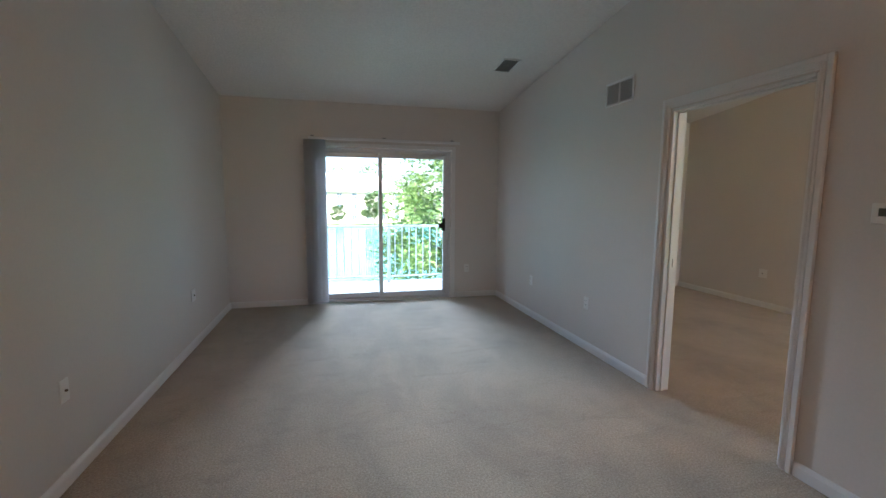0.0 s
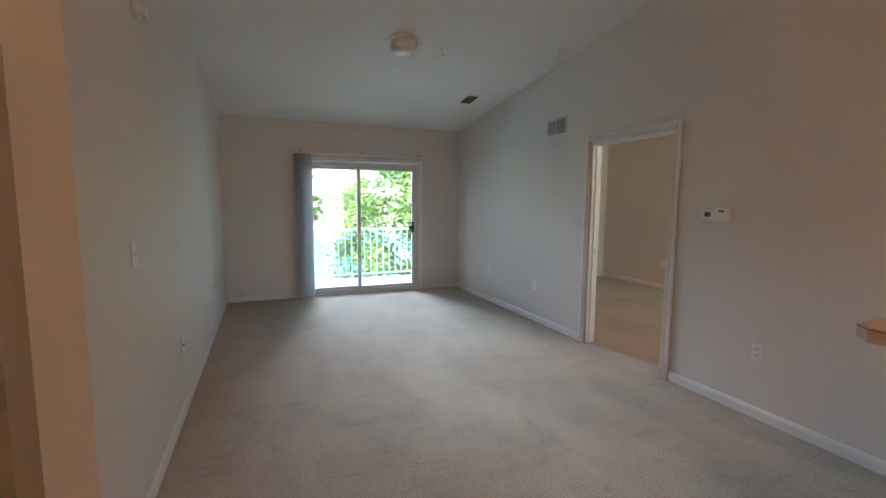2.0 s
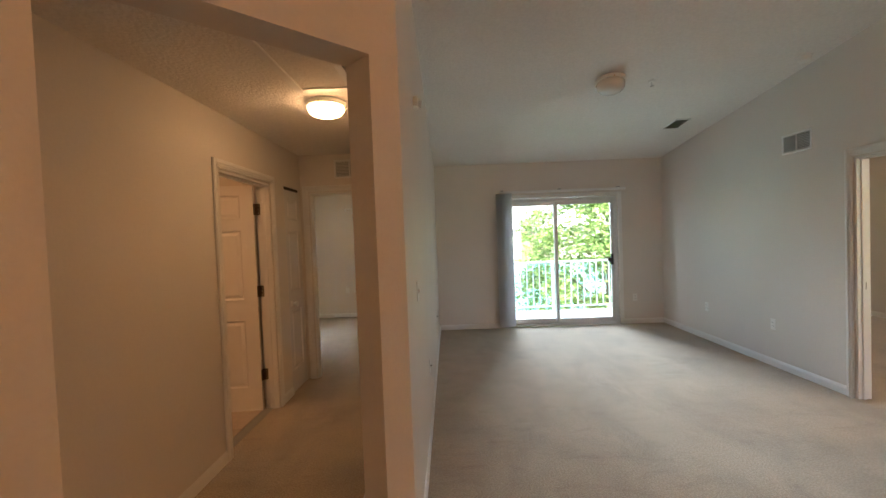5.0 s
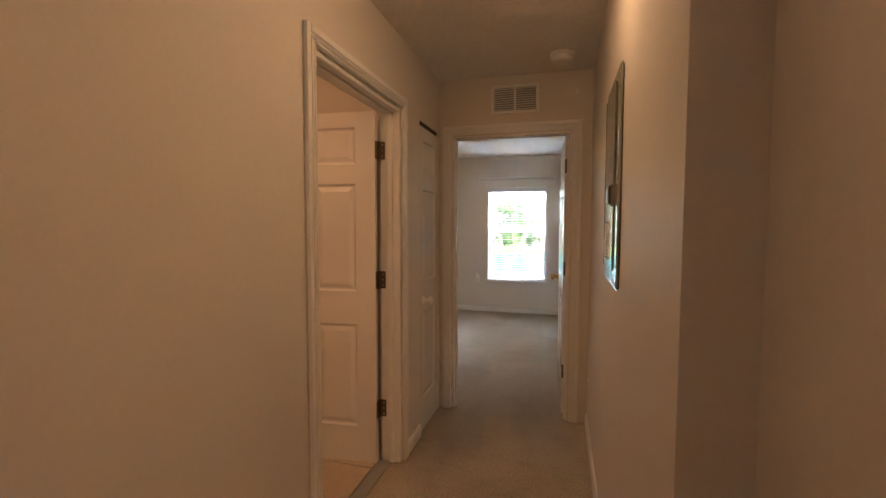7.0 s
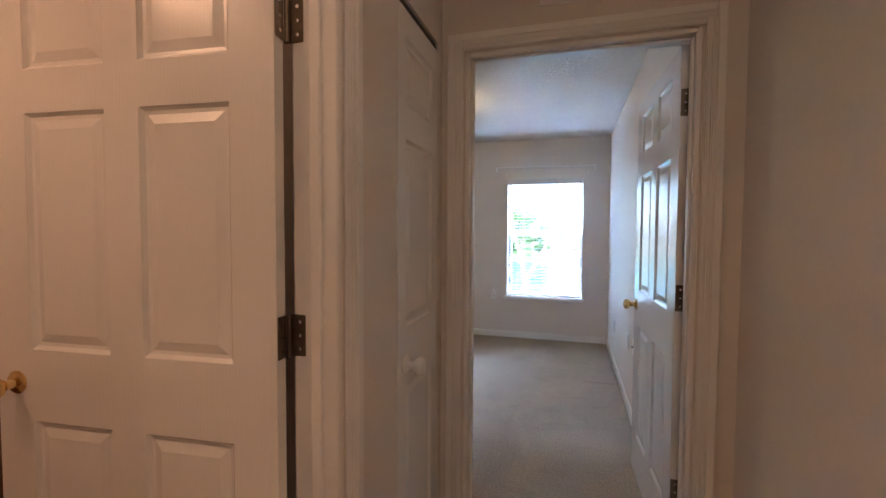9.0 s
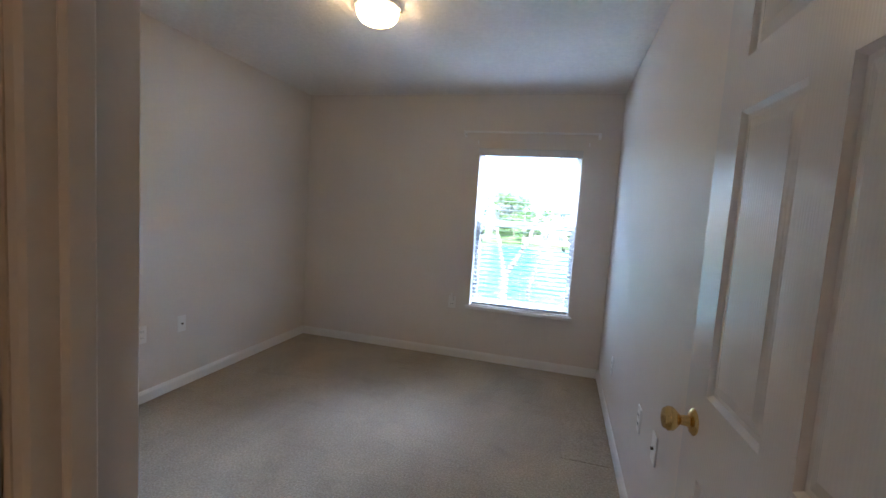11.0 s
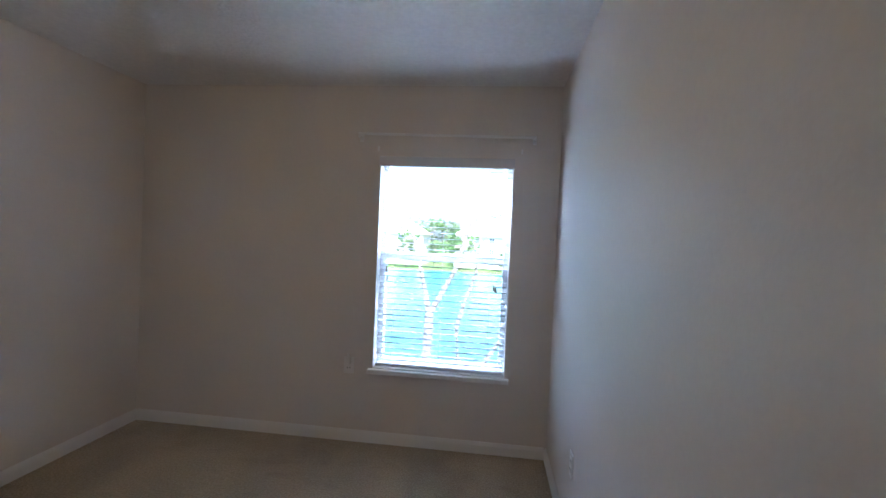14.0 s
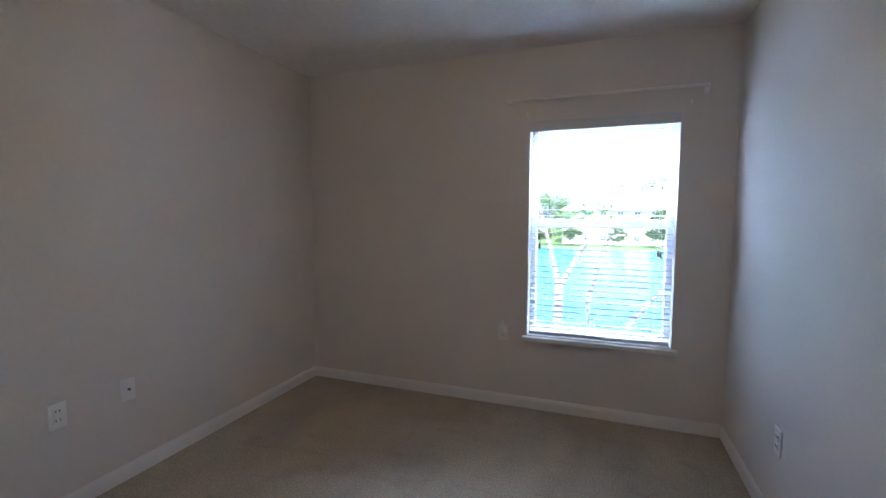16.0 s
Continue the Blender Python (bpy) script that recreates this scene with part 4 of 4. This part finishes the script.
for x, z in ((W0 + 0.07, 1.22), (W0 + 0.075, 1.16), (W1 - 0.08, 1.12), (W1 - 0.095, 1.13)):
    bm = bmesh.new(); cyl(bm, (x, 7.7460, z), (x, 7.7460, Z1 - 0.05), 0.0009, n=5); part("pull_cord", bm, M_SLAT, bl)
    bm = bmesh.new(); cyl(bm, (x, 7.7460, z - 0.04), (x, 7.7460, z), 0.009, 0.005, n=10); part("tassel", bm, M_BRONZE, bl, "small dark cord tassel")
rd = empty("curtain_rod", label="thin white curtain rod on brackets above the window", category="curtain rod")
bm = bmesh.new(); cyl(bm, (-2.388, 7.6780, 2.098), (-1.221, 7.6780, 2.093), 0.009); part("rod", bm, M_VINYL, rd, smooth=True)
for x in (-2.383, -1.226):
    bm = bmesh.new(); box(bm, x - 0.009, 7.6780, 2.073, x + 0.009, 7.7445, 2.088, bevel=0.003); box(bm, x - 0.012, 7.7380, 2.058, x + 0.012, 7.7445, 2.113); part("bracket", bm, M_VINYL, rd)
for x in (W0 - 0.02, W1 + 0.05):
    hk = tagged(boxes("curtain_hook", M_VINYL, None, (x - 0.006, 7.7330, 2.0, x + 0.006, 7.7445, 2.03), bevel=0.002), label="small hook screwed into the wall", category="hook")

# ---- balcony ----
structure(boxes("balcony_floor", M_CONC, None, (-0.5, 6.43, -0.25, 3.6, 8.0, -0.05)), "pale concrete balcony slab", "balcony")
rl = empty("balcony_railing", label="white aluminium balcony railing with thin balusters", category="railing")
boxes("top_rail", M_ALU, rl, (-0.5, 7.86, 0.90, 3.6, 7.92, 0.94), bevel=0.006)
boxes("bottom_rail", M_ALU, rl, (-0.5, 7.875, 0.03, 3.6, 7.905, 0.06), bevel=0.004)
for x in (-0.48, 1.62, 3.58):
    boxes("post", M_ALU, rl, (x - 0.025, 7.865, -0.05, x + 0.025, 7.915, 0.90), bevel=0.004)
me = None
for i in range(32):
    x = -0.38 + i * 0.124
    if me is None:
        bm = bmesh.new(); box(bm, -0.008, -0.008, 0.06, 0.008, 0.008, 0.90); ob = part("baluster", bm, M_ALU, rl); me = ob.data
    else:
        ob = new("baluster", me); ob.parent = rl
    ob.location = (x, 7.89, 0)

# ---- outside ----
GZ = -5.8
structure(boxes("ground", M_GRASS, None, (-1500, -1500, GZ - 0.5, 1500, 1500, GZ)), "mown lawn round the lake", "lawn")
bm = bmesh.new()
shore = []
for k in range(48):
    a = 2 * math.pi * k / 48
    r = 1 + 0.05 * math.sin(3 * a + 1) + 0.03 * math.sin(7 * a)
    shore.append((-8 + 95 * r * math.cos(a), 62 + 45 * r * math.sin(a)))
prism(bm, shore, GZ + 0.004, GZ + 0.03)
structure(part("water", bm, water_m), "turquoise lake reflecting the sky", "lake")


def limb(bm, pts, r0, r1, n=8):
    pts = [Vector(p) for p in pts]
    rings = []
    for i, p in enumerate(pts):
        d = (pts[min(i + 1, len(pts) - 1)] - pts[max(i - 1, 0)]).normalized()
        q = d.to_track_quat("Z", "Y")
        r = r0 + (r1 - r0) * i / (len(pts) - 1)
        rings.append([bm.verts.new(p + q @ Vector((r * math.cos(6.2832 * k / n), r * math.sin(6.2832 * k / n), 0))) for k in range(n)])
    for a, b in zip(rings, rings[1:]):
        for k in range(n):
            bm.faces.new((a[k], a[(k + 1) % n], b[(k + 1) % n], b[k]))
    bm.faces.new(list(reversed(rings[0]))); bm.faces.new(rings[-1])


def leaves(name, clumps, per, size, mat, parent, rng):
    """A crown of many small bent leaves gathered in clumps of (x, y, z, radius)."""
    vs, fs = [], []
    for cx, cy, cz, cr in clumps:
        for _ in range(per):
            d = Vector((rng.gauss(0, 1), rng.gauss(0, 1), rng.gauss(0, 0.8)))
            p = Vector((cx, cy, cz)) + d.normalized() * cr * (rng.random() ** 0.45)
            u = Vector((rng.gauss(0, 1), rng.gauss(0, 1), rng.gauss(0, 0.5))).normalized()
            w = u.orthogonal().normalized()
            w = (w + 0.6 * Vector((rng.gauss(0, 1), rng.gauss(0, 1), rng.gauss(0, 1)))).normalized()
            s = size * rng.uniform(0.6, 1.3)
            k = len(vs)
            vs += [p - u * s, p + w * s * 0.42, p + u * s, p - w * s * 0.42]
            fs.append((k, k + 1, k + 2, k + 3))
    me_ = bpy.data.meshes.new(name)
    me_.from_pydata([tuple(v) for v in vs], [], fs)
    me_.materials.append(mat)
    ob_ = new(name, me_)
    ob_.parent = parent
    return ob_


def leafy_tree(name, x, y, h, r, label, seed, per=120, size=0.07, clumps_n=60, mat=None, low=0.3):
    rng = random.Random(seed)
    t_ = empty(name, x, y, GZ, label=label, category="tree", group="trees on the far bank" if name == "far_tree" else "")
    bm = bmesh.new()
    limb(bm, [(0, 0, -0.1), (0.1, 0.05, h * 0.2), (-0.05, 0.1, h * 0.45), (0.1, 0, h * 0.8)], 0.045 * h * 0.5, 0.03)
    cl = []
    for i in range(clumps_n):
        z = h * (low + (1 - low) * rng.random())
        k = 1 - ((z / h - low) / (1 - low) - 0.35) ** 2 * 1.3
        rr = r * max(0.25, k) * math.sqrt(rng.random())
        a = rng.random() * 6.2832
        cl.append((rr * math.cos(a), rr * math.sin(a), z, r * rng.uniform(0.16, 0.3)))
        if i % 3 == 0:
            limb(bm, [(0, 0.03, max(0.5, z - 0.5 * rr - 0.3)), (0.5 * rr * math.cos(a), 0.5 * rr * math.sin(a), z - 0.2 * rr), (rr * math.cos(a), rr * math.sin(a), z)], 0.05, 0.012, 5)
    part("trunk", bm, M_BARK2, t_)
    leaves("crown", cl, per, size, mat or M_LEAF, t_, rng)
    return t_


leafy_tree("tree", 5.9, 16.5, 10.2, 3.5, "leafy green tree beyond the balcony", 3, per=260, size=0.11, clumps_n=110, low=0.18)

# bare pale trees outside the bedroom
bt_ = empty("bare_tree", -2.33, 11.1, GZ, label="pale-barked tree with forked bare limbs and few leaves", category="tree")
bm = bmesh.new()
limb(bm, [(0.02, 0, -0.1), (-0.03, 0, 2.0), (-0.04, 0, 4.3), (-0.02, 0, 5.4), (0.0, 0, 6.2)], 0.11, 0.065)
part("trunk", bm, M_BARK, bt_)
for pts, r0, r1 in [([(0, 0, 6.12), (-0.1, 0.05, 6.5), (-0.16, 0.05, 6.75), (-0.32, 0.1, 7.3), (-0.4, 0.1, 8.0)], 0.045, 0.014),
                    ([(0, 0, 6.12), (0.2, 0, 6.5), (0.36, -0.05, 6.8), (0.5, 0, 7.35), (0.68, 0, 7.9), (0.85, 0, 8.5)], 0.048, 0.012),
                    ([(0.45, 0, 7.2), (0.38, 0.1, 7.6), (0.42, 0.15, 8.0)], 0.03, 0.01), ([(0.66, 0, 7.85), (0.55, 0, 8.1)], 0.02, 0.008),
                    ([(-0.2, 0.05, 6.9), (-0.55, 0.1, 7.1)], 0.025, 0.01)]:
    bm = bmesh.new(); limb(bm, pts, r0, r1); part("limb", bm, M_BARK, bt_)
leaves("foliage", [(0.15, 0, 7.15, 0.2), (0.3, 0.1, 7.2, 0.2), (-0.35, 0.1, 7.3, 0.2), (0.6, 0, 7.25, 0.2)], 40, 0.05, M_LEAF, bt_, random.Random(8))
b2 = empty("bare_tree", -1.95, 11.4, GZ, label="thin pale leaning tree with bare limbs", category="tree")
bm = bmesh.new(); limb(bm, [(0.1, 0, -0.1), (0.06, 0, 2.5), (0.04, 0, 5.3), (0.0, 0, 5.9), (0.08, 0, 6.2), (0.25, 0, 6.7), (0.3, 0, 7.4)], 0.06, 0.015); part("trunk", bm, M_BARK, b2)
bm = bmesh.new(); limb(bm, [(0.07, 0, 4.6), (0.3, -0.1, 5.2), (0.62, -0.1, 5.7), (0.95, -0.1, 6.1), (1.3, -0.1, 6.8)], 0.042, 0.018); part("limb", bm, M_BARK, b2)


def apartment(x, y, w, d, floors, rz=0):
    h = floors * 2.9
    a_ = empty("apartment_building", x, y, GZ, rz, label="pale stucco apartment building with a grey hipped roof across the lake", category="building", group="buildings across the lake")
    boxes("wall", M_STUCCO, a_, (-w / 2, -d / 2, 0, w / 2, d / 2, h))
    bm = bmesh.new()
    o_ = 0.7
    lo = [bm.verts.new(p) for p in [(-w / 2 - o_, -d / 2 - o_, h), (w / 2 + o_, -d / 2 - o_, h), (w / 2 + o_, d / 2 + o_, h), (-w / 2 - o_, d / 2 + o_, h)]]
    r_ = [bm.verts.new((-w / 2 + d / 2, 0, h + d * 0.36)), bm.verts.new((w / 2 - d / 2, 0, h + d * 0.36))]
    for f_ in [(lo[0], lo[1], r_[1], r_[0]), (lo[2], lo[3], r_[0], r_[1]), (lo[1], lo[2], r_[1]), (lo[3], lo[0], r_[0]), tuple(reversed(lo))]:
        bm.faces.new(f_)
    part("roof", bm, M_ROOF, a_)
    n_ = int(w / 4)
    for fl in range(floors):
        for i in range(n_):
            cx = -w / 2 + (i + 0.5) * w / n_
            zc = fl * 2.9 + 1.0
            wd = boxes("window", M_TRIM, a_, (cx - 0.75, -d / 2 - 0.06, zc - 0.08, cx + 0.75, -d / 2, zc + 1.48))
            boxes("pane", M_PANE, wd, (cx - 0.66, -d / 2 - 0.075, zc, cx - 0.04, -d / 2 - 0.061, zc + 1.4), (cx + 0.04, -d / 2 - 0.075, zc, cx + 0.66, -d / 2 - 0.061, zc + 1.4))
    return a_


for row in [(-74, 132, 30, 15, 3, -8), (-36, 134, 30, 15, 3, 0), (4, 131, 32, 15, 3, 3), (44, 130, 30, 15, 3, 8), (84, 124, 30, 15, 3, 18)]:
    apartment(*row)
rng = random.Random(77)
wd = new("far_woods")
tagged(wd, label="hazy green belt of tall trees behind the buildings", category="woods", kind="stuff")
wd.matrix_basis = pose(0, 172, GZ)
rows_ = []
for i in range(230):
    x = -170 + 340 * rng.random()
    top = 14.5 + 1.5 * math.sin(x * 0.07) + 1.0 * math.sin(x * 0.23 + 1)
    rows_.append((x, rng.uniform(-4, 4), rng.uniform(4, top), rng.uniform(2.2, 3.8)))
leaves("foliage", rows_, 90, 0.8, M_LEAF, wd, rng)
bm = bmesh.new()
for i in range(60):
    x = -168 + i * 5.7 + rng.uniform(-1.5, 1.5)
    cyl(bm, (x, rng.uniform(-2, 2), -0.1), (x + rng.uniform(-1, 1), 0, 13), 0.35, 0.12, n=6)
part("trunks", bm, M_BARK2, wd)
first = leafy_tree("far_tree", -40, 114, 7.5, 3.0, "round green tree on the far bank", 21, per=60, size=0.3, clumps_n=40, mat=M_LEAF_FAR, low=0.25)
for i, (x, y, s) in enumerate([(-31, 114, 0.8), (-23, 113, 1.0), (-16, 114, 0.9), (-9, 113, 1.1), (2, 114, 0.7), (11, 113, 1.2), (24, 113, 0.9), (35, 113, 1.1), (50, 112, 1.0), (-62, 113, 1.1)]):
    t2 = copy_thing(first, pose(x, y, GZ, 0, 0, i * 57))
    t2.scale = (s, s, s)
wood_ = None
rng = random.Random(5)
cl = []
for i in range(420):
    x = -230 + 460 * rng.random()
    y = 158 + 25 * rng.random()
    cl.append((x, y, GZ + rng.uniform(3, 17 + 3 * math.sin(x * 0.05)), rng.uniform(2.2, 4.4)))
holder = empty("far_woods", kind="stuff", label="belt of green woods behind the far buildings", category="woods")
leaves("woods_crown", cl, 55, 0.75, M_LEAF_FAR, holder, rng)
bm = bmesh.new()
for i in range(70):
    x, y = -170 + i * 4.9 + rng.random(), 159 + 18 * rng.random()
    limb(bm, [(x, y, GZ - 0.1), (x + 0.2, y, GZ + 12)], 0.3, 0.12, 5)
part("woods_trunk", bm, M_BARK2, holder)

# ---- floor tiles of the bathroom ----
me = None
for i in range(5):
    for j in range(7):
        x, y = -3.64 + i * 0.335, 1.27 + j * 0.335
        if me is None:
            bm = bmesh.new(); box(bm, -0.164, -0.164, 0.0042, 0.164, 0.164, 0.010, bevel=0.002); ob = part("tile", bm, M_TILE, bf); me = ob.data
        else:
            ob = new("tile", me); ob.parent = bf
        ob.location = (x, y, 0)
